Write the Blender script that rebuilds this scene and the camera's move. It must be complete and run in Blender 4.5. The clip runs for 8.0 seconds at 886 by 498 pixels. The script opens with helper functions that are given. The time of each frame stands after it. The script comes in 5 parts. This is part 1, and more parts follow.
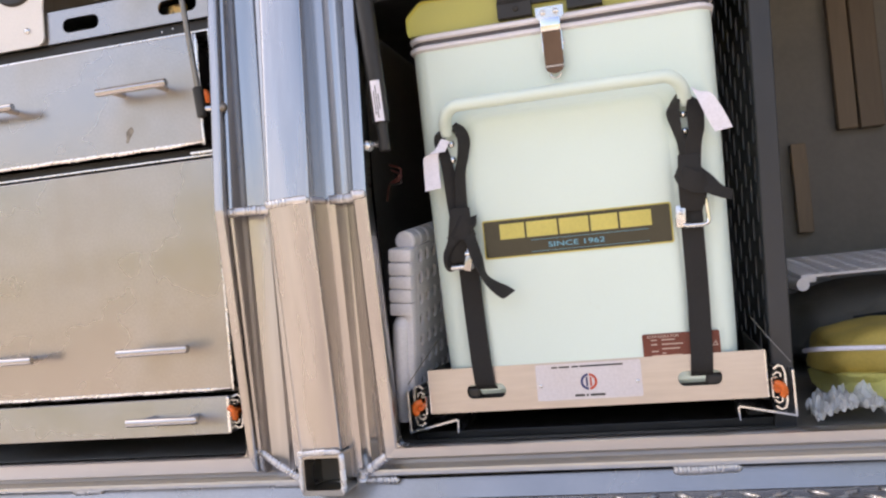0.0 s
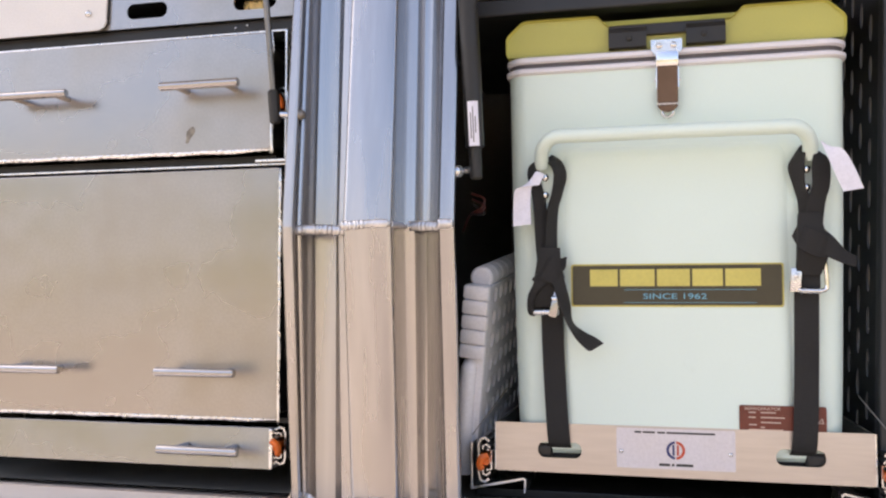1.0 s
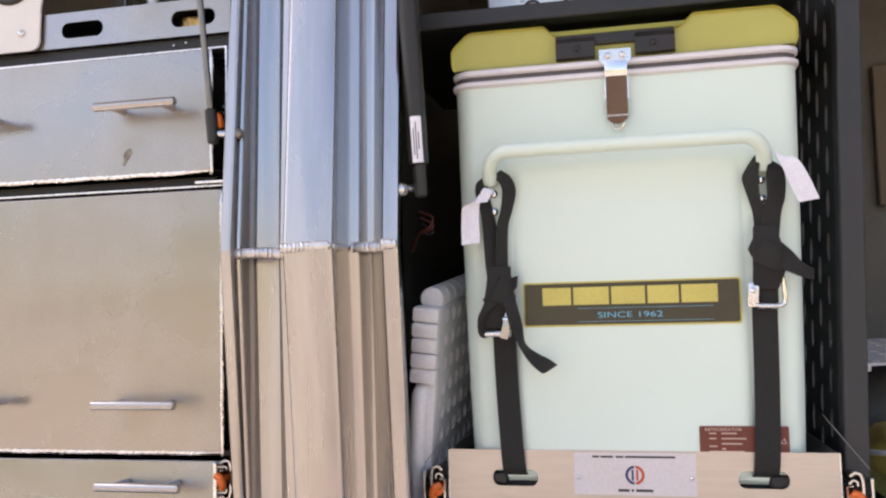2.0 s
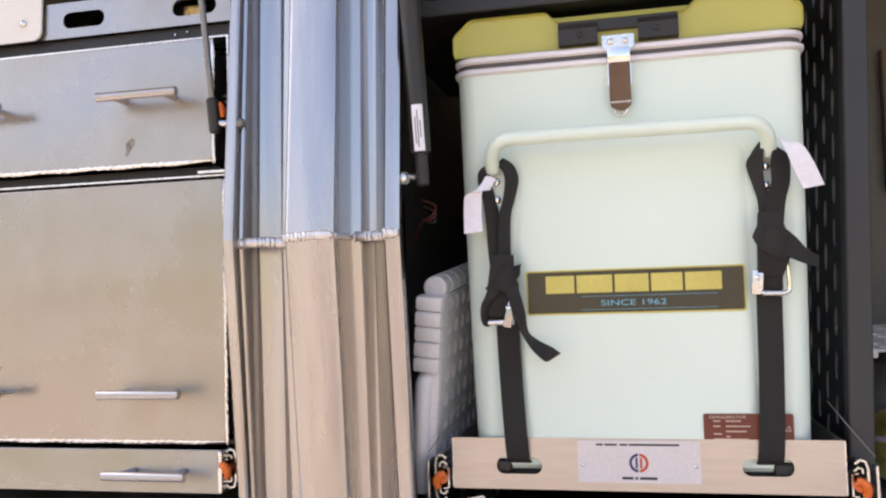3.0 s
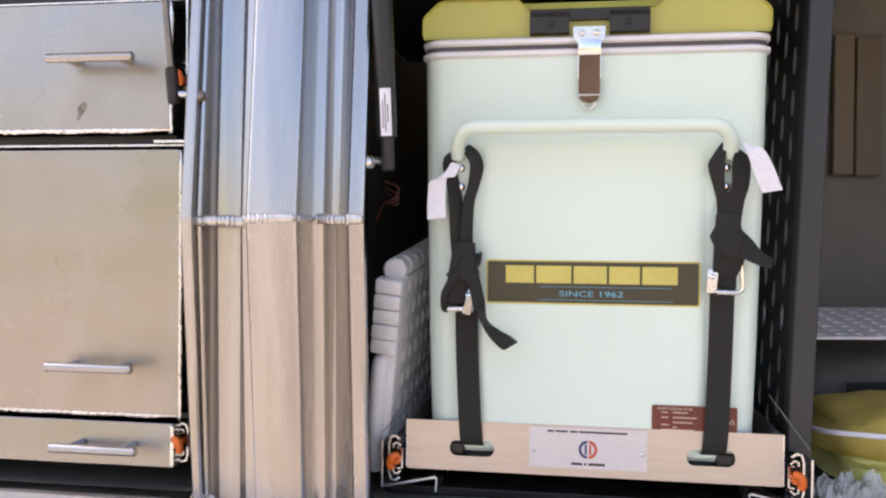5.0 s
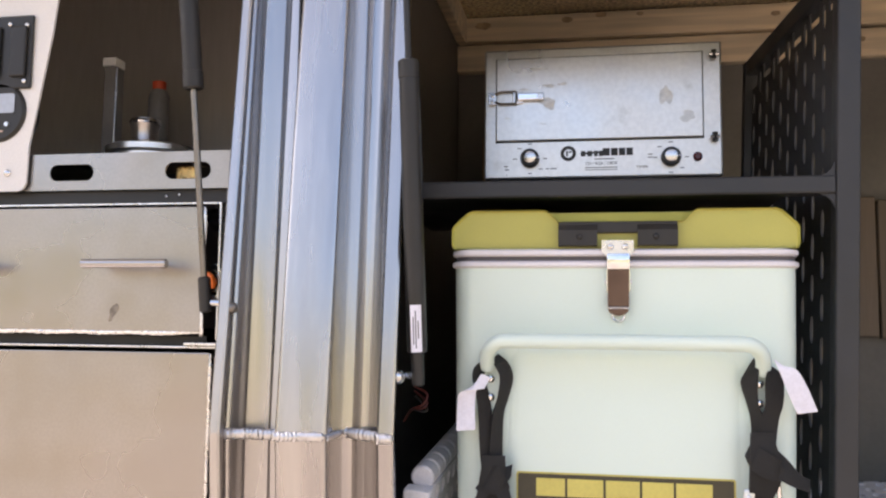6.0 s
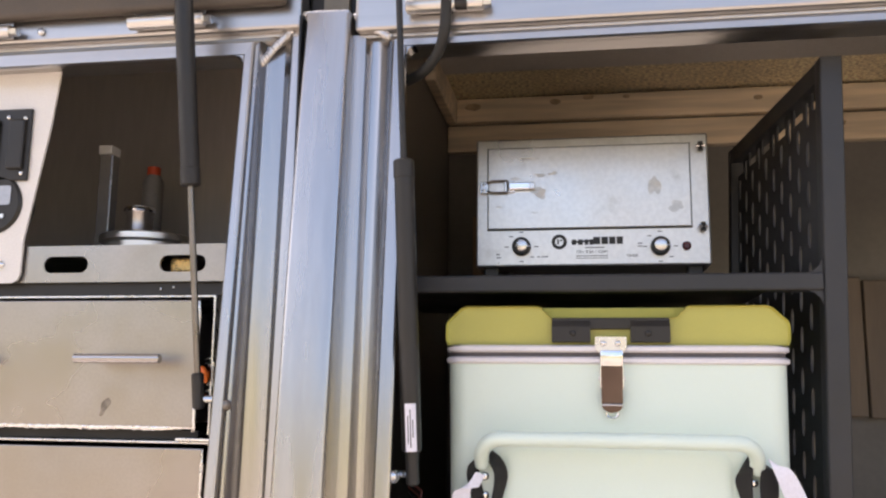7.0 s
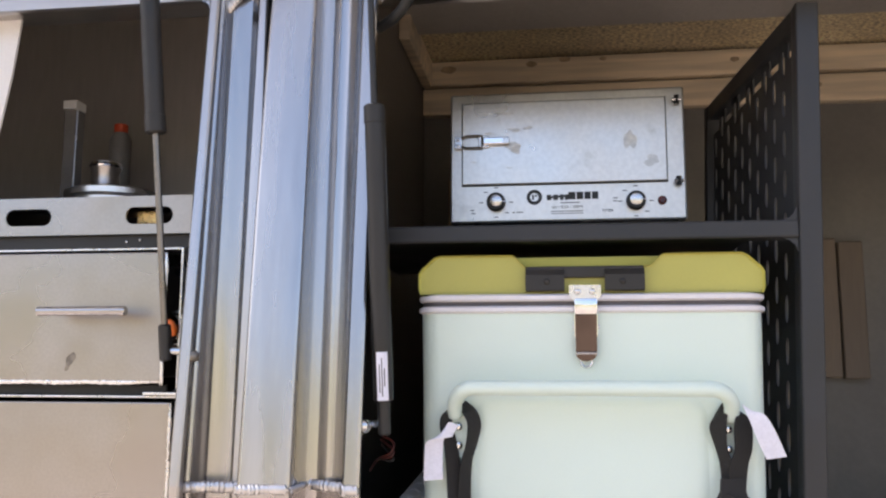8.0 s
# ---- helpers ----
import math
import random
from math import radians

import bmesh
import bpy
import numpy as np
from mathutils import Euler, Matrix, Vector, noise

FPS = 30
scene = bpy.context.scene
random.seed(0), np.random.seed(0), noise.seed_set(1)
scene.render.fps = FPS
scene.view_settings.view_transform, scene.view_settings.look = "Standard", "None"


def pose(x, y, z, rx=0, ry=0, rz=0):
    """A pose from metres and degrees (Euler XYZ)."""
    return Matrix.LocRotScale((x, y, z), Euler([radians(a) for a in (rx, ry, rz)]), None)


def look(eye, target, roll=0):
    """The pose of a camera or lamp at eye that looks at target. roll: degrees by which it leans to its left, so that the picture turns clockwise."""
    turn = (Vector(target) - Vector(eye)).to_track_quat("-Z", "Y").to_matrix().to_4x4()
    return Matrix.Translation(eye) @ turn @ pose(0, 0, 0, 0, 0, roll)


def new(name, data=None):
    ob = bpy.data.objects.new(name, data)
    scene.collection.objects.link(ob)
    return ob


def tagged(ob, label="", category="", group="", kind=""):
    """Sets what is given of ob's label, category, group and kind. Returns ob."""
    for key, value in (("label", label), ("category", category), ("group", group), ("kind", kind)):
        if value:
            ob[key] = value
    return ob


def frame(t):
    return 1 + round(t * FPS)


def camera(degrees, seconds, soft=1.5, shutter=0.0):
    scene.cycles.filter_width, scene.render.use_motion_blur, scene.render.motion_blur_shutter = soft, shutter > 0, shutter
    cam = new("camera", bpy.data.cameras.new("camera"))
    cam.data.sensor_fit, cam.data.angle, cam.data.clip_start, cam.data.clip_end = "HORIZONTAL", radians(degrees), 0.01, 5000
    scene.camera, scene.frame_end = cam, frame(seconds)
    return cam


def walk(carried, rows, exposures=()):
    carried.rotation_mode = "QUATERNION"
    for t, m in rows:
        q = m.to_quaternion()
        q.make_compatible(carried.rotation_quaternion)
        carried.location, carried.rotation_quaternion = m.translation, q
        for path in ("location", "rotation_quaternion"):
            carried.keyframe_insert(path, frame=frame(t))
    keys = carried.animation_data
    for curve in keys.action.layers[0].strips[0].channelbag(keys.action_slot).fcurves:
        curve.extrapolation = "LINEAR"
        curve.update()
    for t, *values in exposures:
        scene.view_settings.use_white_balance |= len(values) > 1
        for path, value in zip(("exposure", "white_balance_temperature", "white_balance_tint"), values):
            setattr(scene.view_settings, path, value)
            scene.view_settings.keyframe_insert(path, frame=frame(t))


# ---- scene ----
cam = camera(54.4, 8.0, soft=2.2)
PATH = [
    (0, (0.1000, -1.0380, 1.1110), (-0.3950, 0.8980, 1.1730), -5.20),
    (0.3, (0.0570, -1.0070, 1.1090), (-0.4550, 0.9260, 1.1430), -1.80),
    (0.5, (0.0030, -0.9940, 1.1100), (-0.4790, 0.9470, 1.1580), -0.40),
    (0.7, (-0.0304, -0.9798, 1.1258), (-0.4888, 0.9684, 1.1854), 0.14),
    (1, (-0.0250, -0.9790, 1.1330), (-0.4920, 0.9630, 1.2510), -0.00),
    (1.5, (-0.0070, -0.9510, 1.1390), (-0.4470, 0.9920, 1.3120), -0.90),
    (2.8, (0.0121, -0.9287, 1.1393), (-0.4235, 1.0193, 1.2597), -1.81),
    (3, (0.0120, -0.9300, 1.1420), (-0.4390, 1.0140, 1.2660), -1.60),
    (3.2, (0.0064, -0.9410, 1.1512), (-0.4424, 1.0040, 1.2864), -1.26),
    (3.5, (0.0170, -0.9500, 1.1730), (-0.4560, 0.9850, 1.3590), -0.40),
    (3.8, (-0.0124, -0.9490, 1.1946), (-0.4458, 1.0002, 1.3318), 0.04),
    (4, (-0.0080, -0.9440, 1.1710), (-0.4340, 1.0060, 1.3020), 0.50),
    (4.2, (-0.0090, -0.9390, 1.1610), (-0.3950, 1.0200, 1.2670), 0.70),
    (5.3, (-0.0130, -0.9350, 1.2050), (-0.3270, 1.0400, 1.1680), 0.50),
    (5.5, (-0.0150, -0.9360, 1.2120), (-0.3390, 1.0370, 1.2270), 0.50),
    (5.6, (-0.0050, -0.9340, 1.2218), (-0.3580, 1.0322, 1.2698), 0.32),
    (6, (-0.0280, -0.9430, 1.3190), (-0.3750, 1.0170, 1.5090), 0.70),
    (6.5, (-0.0390, -0.9410, 1.3650), (-0.3590, 1.0100, 1.6630), 0.80),
    (7, (-0.0350, -0.9570, 1.3600), (-0.3490, 0.9920, 1.6810), 0.60),
    (7.5, (-0.0240, -0.9520, 1.3460), (-0.3480, 0.9970, 1.6580), 0.60),
    (8, (-0.0300, -0.9350, 1.3260), (-0.2980, 1.0260, 1.6080), 0.20),
]
walk(cam, [(t, look(eye, target, roll)) for t, eye, target, roll in PATH], [(0.0, 1.96, 7050, 13), (1.5, 1.87, 7000, 13), (3.5, 1.98, 7050, 13), (5.5, 1.98, 6900, 13), (6.5, 1.95, 7050, 13), (7.5, 1.95, 7050, 13), (8.0, 1.88, 6600, 11)])

# ---- light ----
SUN_EL, SUN_AZ = 52.0, -62.0  # azimuth from +y (into the trailer), positive to +x
sun_dir = Vector((math.sin(radians(SUN_AZ)) * math.cos(radians(SUN_EL)), math.cos(radians(SUN_AZ)) * math.cos(radians(SUN_EL)), math.sin(radians(SUN_EL))))
world = bpy.data.worlds.new("sky_world")
scene.world = world
world.use_nodes = True
wn = world.node_tree
sky = wn.nodes.new("ShaderNodeTexSky")
sky.sky_type = "NISHITA"
sky.sun_disc = False
sky.sun_elevation = radians(SUN_EL)
sky.sun_rotation = radians(SUN_AZ)
sky.dust_density = 5.5
sky.air_density = 0.7
sky.ozone_density = 0.35
wn.links.new(sky.outputs[0], wn.nodes["Background"].inputs[0])
wn.nodes["Background"].inputs[1].default_value = 0.15
sun = new("sun", bpy.data.lights.new("sun", "SUN"))
sun.data.energy = 4.5
sun.data.angle = radians(0.5)
sun.data.color = (1.0, 0.94, 0.85)
sun.matrix_world = look(sun_dir * 20, (0, 0, 0))


# ---- materials ----
def material(name, base, rough=0.5, metal=0.0, vary=0.1, scale=6.0, fine=140.0, bump=0.05, stretch=(1, 1, 1), rvary=0.08,
             stain=None, stain_scale=5.0, stain_edge=0.62, coat=0.0, fine_vary=0.04, ior=1.5, by_object=0.0):
    m = bpy.data.materials.new(name)
    m.use_nodes = True
    nt = m.node_tree
    bsdf = nt.nodes["Principled BSDF"]
    tc = nt.nodes.new("ShaderNodeTexCoord")
    mp = nt.nodes.new("ShaderNodeMapping")
    mp.inputs["Scale"].default_value = stretch
    nt.links.new(tc.outputs["Object"], mp.inputs[0])

    def noise_node(sc, detail=4.0):
        n = nt.nodes.new("ShaderNodeTexNoise")
        n.inputs["Scale"].default_value = sc
        n.inputs["Detail"].default_value = detail
        nt.links.new(mp.outputs[0], n.inputs["Vector"])
        return n

    def ranged(src, lo, hi, a=0.3, b=0.7):
        r = nt.nodes.new("ShaderNodeMapRange")
        r.interpolation_type = "SMOOTHSTEP"
        r.inputs["From Min"].default_value, r.inputs["From Max"].default_value = a, b
        r.inputs["To Min"].default_value, r.inputs["To Max"].default_value = lo, hi
        nt.links.new(src, r.inputs["Value"])
        return r.outputs[0]

    def times(a, b):
        r = nt.nodes.new("ShaderNodeMath")
        r.operation = "MULTIPLY"
        nt.links.new(a, r.inputs[0])
        nt.links.new(b, r.inputs[1])
        return r.outputs[0]

    big, small = noise_node(scale), noise_node(fine, 3.0)
    value = times(ranged(big.outputs[0], 1 - vary, 1 + vary), ranged(small.outputs[0], 1 - fine_vary, 1 + fine_vary))
    if by_object:
        info = nt.nodes.new("ShaderNodeObjectInfo")
        value = times(value, ranged(info.outputs["Random"], 1 - by_object, 1 + by_object, 0.0, 1.0))
    hsv = nt.nodes.new("ShaderNodeHueSaturation")
    hsv.inputs["Color"].default_value = (*base, 1)
    nt.links.new(value, hsv.inputs["Value"])
    colour = hsv.outputs[0]
    if stain:
        blot = noise_node(stain_scale, 4.0)
        mix = nt.nodes.new("ShaderNodeMix")
        mix.data_type = "RGBA"
        nt.links.new(ranged(blot.outputs[0], 0.0, 0.75, stain_edge - 0.09, stain_edge + 0.12), mix.inputs[0])
        nt.links.new(colour, mix.inputs[6])
        mix.inputs[7].default_value = (*stain, 1)
        colour = mix.outputs[2]
    nt.links.new(colour, bsdf.inputs["Base Color"])
    nt.links.new(ranged(big.outputs[0], max(rough - rvary, 0.02), min(rough + rvary, 1.0)), bsdf.inputs["Roughness"])
    bsdf.inputs["Metallic"].default_value = metal
    bsdf.inputs["IOR"].default_value = ior
    bsdf.inputs["Coat Weight"].default_value = coat
    bsdf.inputs["Coat Roughness"].default_value = 0.1
    if bump:
        b = nt.nodes.new("ShaderNodeBump")
        b.inputs["Strength"].default_value = bump
        b.inputs["Distance"].default_value = 0.002
        nt.links.new(small.outputs[0], b.inputs["Height"])
        nt.links.new(b.outputs[0], bsdf.inputs["Normal"])
    return m


def glass(name, tint=(1, 1, 1), rough=0.02):
    m = bpy.data.materials.new(name)
    m.use_nodes = True
    b = m.node_tree.nodes["Principled BSDF"]
    b.inputs["Base Color"].default_value = (*tint, 1)
    b.inputs["Roughness"].default_value = rough
    b.inputs["Transmission Weight"].default_value = 1.0
    b.inputs["IOR"].default_value = 1.45
    return m


ALU = material("brushed_aluminium", (0.49, 0.472, 0.465), 0.26, 1.0, 0.11, 28, 90, 0.05, (1, 1, 0.05), 0.09, stain=(0.60, 0.57, 0.54), stain_scale=9, stain_edge=0.66)
ALU_H = material("brushed_aluminium_rail", (0.55, 0.535, 0.525), 0.28, 1.0, 0.06, 5, 90, 0.06, (0.04, 1, 1), 0.07, stain=(0.62, 0.58, 0.54), stain_scale=9, stain_edge=0.66)
ALU_SHEET = material("aluminium_sheet", (0.43, 0.405, 0.388), 0.30, 1.0, 0.11, 4.5, 300, 0.02, (1, 1, 1), 0.12, stain=(0.37, 0.335, 0.28), stain_scale=4, stain_edge=0.52)
ALU_TRAY = material("tray_aluminium", (0.55, 0.51, 0.485), 0.36, 1.0, 0.06, 9, 200, 0.05, (0.1, 1, 1), 0.07)
WELD = material("weld_metal", (0.64, 0.63, 0.64), 0.34, 1.0, 0.1, 60, 500, 0.15)
EDGE = material("cut_aluminium_edge", (0.88, 0.87, 0.86), 0.30, 1.0, 0.08, 60, 400, 0.15)
STEEL = material("stainless_steel", (0.74, 0.73, 0.72), 0.27, 1.0, 0.05, 7, 150, 0.04, (0.05, 1, 1), 0.06)
STEEL_STAINED = material("smudged_stainless", (0.72, 0.72, 0.715), 0.34, 1.0, 0.05, 5, 160, 0.03, (1, 1, 1), 0.08, stain=(0.50, 0.49, 0.46), stain_scale=26, stain_edge=0.69)
SMUDGE = material("grease_smudge", (0.63, 0.62, 0.60), 0.45, 1.0, 0.15, 90, 300, 0.02)
HANDLE = material("handle_steel", (0.46, 0.445, 0.44), 0.16, 1.0, 0.05, 20, 300, 0.03, (0.05, 1, 1))
# the dark surroundings mirrored in the latch lever are put into its base colour
LEVER = material("dark_reflecting_steel", (0.13, 0.10, 0.085), 0.16, 1.0, 0.08, 30, 200, 0.02, rvary=0.04)
DULL = material("dull_rod_steel", (0.24, 0.22, 0.20), 0.35, 1.0, 0.1, 20, 300, 0.05)
CHROME = material("chrome", (0.85, 0.85, 0.86), 0.10, 1.0, 0.03, 20, 200, 0.0, rvary=0.04)
ZINC = material("zinc_plate", (0.72, 0.73, 0.75), 0.25, 1.0, 0.06, 30, 300, 0.05)
FRIDGE = material("pale_green_enamel", (0.735, 0.86, 0.785), 0.36, 0.0, 0.025, 3, 900, 0.03, rvary=0.05, coat=0.15, fine_vary=0.01, stain=(0.58, 0.64, 0.52), stain_scale=30, stain_edge=0.80)
LID = material("olive_yellow_plastic", (0.485, 0.462, 0.115), 0.42, 0.0, 0.05, 6, 700, 0.06, rvary=0.06, fine_vary=0.02)
RIM = material("white_rim_plastic", (0.80, 0.78, 0.82), 0.38, 0.0, 0.04, 10, 300, 0.03, fine_vary=0.02)
SEAL = material("grey_rubber_seal", (0.10, 0.09, 0.09), 0.6)
# brown that holds the shade on the left hatch's lower frame edge
SHADED_EDGE = material("brown_shaded_edge", (0.10, 0.083, 0.070), 0.55, 0.0, 0.12, 14, 300, 0.05)
BLACK = material("black_plastic", (0.019, 0.018, 0.0175), 0.42, 0.0, 0.15, 20, 500, 0.1)
POWDER = material("black_powder_coat", (0.030, 0.031, 0.034), 0.45, 0.0, 0.15, 12, 800, 0.12)
STRAP = material("black_webbing", (0.017, 0.0155, 0.0145), 0.75, 0.0, 0.2, 30, 900, 0.6, (1, 1, 1), fine_vary=0.25)
PAPER = material("white_satin_label", (0.82, 0.81, 0.90), 0.55, 0.0, 0.03, 30, 300, 0.05)
LABEL_BLACK = material("gloss_black_label", (0.045, 0.042, 0.025), 0.16, 0.0, 0.1, 20, 200, 0.0, rvary=0.03)
LABEL_GOLD = material("gold_print", (0.62, 0.54, 0.14), 0.35, 0.0, 0.05, 40, 300, 0.0)
LABEL_BLUE = material("blue_print", (0.16, 0.45, 0.60), 0.4, 0.0, 0.04, 40, 300, 0.0)
MAROON = material("maroon_label", (0.16, 0.035, 0.02), 0.4, 0.0, 0.1, 40, 300, 0.02)
CREAM_PRINT = material("cream_print", (0.60, 0.46, 0.38), 0.5, 0.0, 0.05, 40, 300, 0.0)
PLATE = material("satin_silver_label", (0.66, 0.64, 0.68), 0.40, 0.35, 0.03, 20, 300, 0.02)
INK = material("black_ink", (0.03, 0.03, 0.03), 0.5, 0.0, 0.1, 40, 300, 0.0)
INK_BLUE = material("navy_ink", (0.03, 0.04, 0.16), 0.5, 0.0, 0.1, 40, 300, 0.0)
INK_RED = material("red_ink", (0.60, 0.08, 0.03), 0.5, 0.0, 0.1, 40, 300, 0.0)
ORANGE = material("orange_plastic", (0.80, 0.16, 0.02), 0.4, 0.0, 0.08, 30, 400, 0.05)
WHITE_PLASTIC = material("white_plastic", (0.82, 0.80, 0.82), 0.42, 0.0, 0.04, 8, 300, 0.05, stain=(0.62, 0.58, 0.54), stain_scale=12, stain_edge=0.70)
TIMBER = material("bare_timber", (0.68, 0.56, 0.40), 0.6, 0.0, 0.22, 5, 60, 0.25, (0.06, 1, 1), stain=(0.16, 0.09, 0.05), stain_scale=11, stain_edge=0.70, fine_vary=0.18, by_object=0.15)
CEIL = material("foil_ceiling", (0.80, 0.70, 0.50), 0.36, 0.5, 0.22, 6, 240, 1.0, (0.55, 1, 1), fine_vary=0.55)
SCUFF = material("brown_scuff", (0.24, 0.21, 0.17), 0.5, 0.4, 0.3, 120, 400, 0.1)
KNOT = material("timber_knot", (0.40, 0.29, 0.18), 0.6, 0.0, 0.3, 60, 200, 0.2)
DARK_WALL = material("dark_lining", (0.17, 0.16, 0.14), 0.6, 0.0, 0.2, 4, 90, 0.2)
KITCHEN_WALL = material("grey_kitchen_lining", (0.48, 0.45, 0.42), 0.55, 0.0, 0.15, 3, 120, 0.15, (1, 1, 0.15))
HATCH_LINING = material("white_hatch_lining", (0.74, 0.72, 0.69), 0.4, 0.0, 0.05, 5, 300, 0.05)
CARPET = material("dark_floor_lining", (0.14, 0.13, 0.11), 0.85, 0.0, 0.2, 5, 400, 0.5)
YELLOW = material("mustard_fabric", (0.55, 0.42, 0.10), 0.7, 0.0, 0.2, 12, 300, 0.4)
LIME = material("pale_yellow_plastic", (0.72, 0.68, 0.22), 0.45, 0.0, 0.12, 12, 300, 0.2)
GOLD_FOIL = material("gold_foil", (0.85, 0.60, 0.25), 0.3, 0.7, 0.3, 120, 500, 0.8)
CARD = material("brown_cardboard", (0.36, 0.26, 0.16), 0.75, 0.0, 0.15, 9, 200, 0.2, (1, 1, 0.2))
PLANK = material("brown_timber", (0.20, 0.155, 0.11), 0.7, 0.0, 0.2, 9, 200, 0.2, (1, 1, 0.1))
SMOKE = material("smoky_plastic", (0.19, 0.175, 0.16), 0.6, 0.0, 0.1, 20, 200, 0.0)
CLEAR = glass("clear_film", (0.93, 0.93, 0.90), 0.22)
CLEAR.node_tree.nodes["Principled BSDF"].inputs["Transmission Weight"].default_value = 0.45
SCREEN = material("grey_lcd", (0.42, 0.47, 0.55), 0.12, 0.0, 0.04, 20, 200, 0.0)
PANEL_WHITE = material("white_powder_coat", (0.79, 0.77, 0.75), 0.35, 0.0, 0.04, 8, 500, 0.06)
LED = material("dark_red_lens", (0.10, 0.015, 0.015), 0.2, 0.0, 0.05, 20, 200, 0.0)
RUBBER = material("black_hose", (0.02, 0.02, 0.02), 0.5, 0.0, 0.1, 20, 300, 0.1)
RED_WIRE = material("red_wire", (0.09, 0.02, 0.015), 0.45, 0.0, 0.1, 20, 300, 0.0)
SAND = material("dry_sandy_ground", (0.146, 0.125, 0.116), 0.95, 0.0, 0.22, 0.35, 9, 0.6, stain=(0.168, 0.144, 0.095), stain_scale=0.4, stain_edge=0.55, fine_vary=0.15)
SCRUB = material("dry_olive_scrub", (0.150, 0.141, 0.094), 0.95, 0.0, 0.35, 0.12, 1.5, 0.6, stain=(0.06, 0.065, 0.03), stain_scale=0.25, stain_edge=0.5, fine_vary=0.25)
BODY_PAINT = material("trailer_outer_skin", (0.74, 0.72, 0.70), 0.35, 1.0, 0.06, 3, 90, 0.05)


# ---- mesh helpers ----
BASE = {}


def thing(name, at, label, category, group="", kind=""):
    ob = new(name)
    ob.location = at
    ob.empty_display_size = 0.05
    BASE[ob] = Vector(at)
    return tagged(ob, label, category, group, kind)


def part(name, bm, mat, parent=None, label="", smooth=False):
    me = bpy.data.meshes.new(name)
    base = BASE.get(parent, Vector((0, 0, 0)))
    bmesh.ops.recalc_face_normals(bm, faces=bm.faces[:])
    bmesh.ops.translate(bm, verts=bm.verts[:], vec=-base)
    bm.to_mesh(me)
    bm.free()
    me.materials.append(mat)
    if smooth:
        me.shade_smooth()
        me.set_sharp_from_angle(angle=radians(38))
    ob = new(name, me)
    if parent is not None:
        ob.parent = parent
        BASE[ob] = base
    return tagged(ob, label)


def box(x0, x1, y0, y1, z0, z1, bevel=0.0, seg=2, bm=None):
    own = bmesh.new()
    bmesh.ops.create_cube(own, size=1.0)
    for v in own.verts:
        v.co = Vector((x0 if v.co.x < 0 else x1, y0 if v.co.y < 0 else y1, z0 if v.co.z < 0 else z1))
    if bevel:
        bmesh.ops.bevel(own, geom=own.edges[:], offset=bevel, segments=seg, profile=0.5, affect="EDGES", clamp_overlap=True)
    return merge(bm, own)


def merge(bm, own):
    if bm is None:
        return own
    me = bpy.data.meshes.new("tmp")
    own.to_mesh(me)
    own.free()
    bm.from_mesh(me)
    bpy.data.meshes.remove(me)
    return bm


def moved(bm, m):
    bmesh.ops.transform(bm, matrix=m, verts=bm.verts[:])
    return bm


def smooth_path(points, steps=6):
    """Catmull-Rom through the points."""
    p = [Vector(q) for q in points]
    p = [p[0] * 2 - p[1]] + p + [p[-1] * 2 - p[-2]]
    out = []
    for i in range(1, len(p) - 2):
        a, b, c, d = p[i - 1:i + 3]
        for k in range(steps):
            t = k / steps
            out.append(0.5 * (2 * b + (c - a) * t + (2 * a - 5 * b + 4 * c - d) * t * t + (3 * b - a - 3 * c + d) * t ** 3))
    return out + [p[-2]]


def sweep(points, radius, sides=12, bm=None, radii=None):
    """A round bar along a line of points, capped."""
    bm = bm or bmesh.new()
    pts = [Vector(p) for p in points]
    rings, side = [], None
    for i, p in enumerate(pts):
        ahead = (pts[min(i + 1, len(pts) - 1)] - pts[max(i - 1, 0)]).normalized()
        if side is None:
            side = ahead.orthogonal().normalized()
        side = (side - ahead * side.dot(ahead)).normalized()
        up = ahead.cross(side)
        r = radii[i] if radii else radius
        rings.append([bm.verts.new(p + r * (math.cos(2 * math.pi * k / sides) * side + math.sin(2 * math.pi * k / sides) * up)) for k in range(sides)])
    for a, b in zip(rings, rings[1:]):
        for k in range(sides):
            bm.faces.new((a[k], a[(k + 1) % sides], b[(k + 1) % sides], b[k]))
    bm.faces.new(rings[0][::-1])
    bm.faces.new(rings[-1])
    return bm


def bar(a, b, r, sides=16, bevel=0.0, bm=None):
    a, b = Vector(a), Vector(b)
    if bevel:
        d = (b - a).normalized()
        return sweep([a, a + d * bevel, b - d * bevel, b], r, sides, bm, [r - bevel, r, r, r - bevel])
    return sweep([a, b], r, sides, bm)


def loft(sections, bm=None, closed=True, caps=True):
    """A skin over rows of points that all have the same length."""
    bm = bm or bmesh.new()
    rows = [[bm.verts.new(p) for p in row] for row in sections]
    n = len(rows[0])
    for a, b in zip(rows, rows[1:]):
        for k in range(n if closed else n - 1):
            bm.faces.new((a[k], a[(k + 1) % n], b[(k + 1) % n], b[k]))
    if caps and closed:
        bm.faces.new(rows[0][::-1])
        bm.faces.new(rows[-1])
    return bm


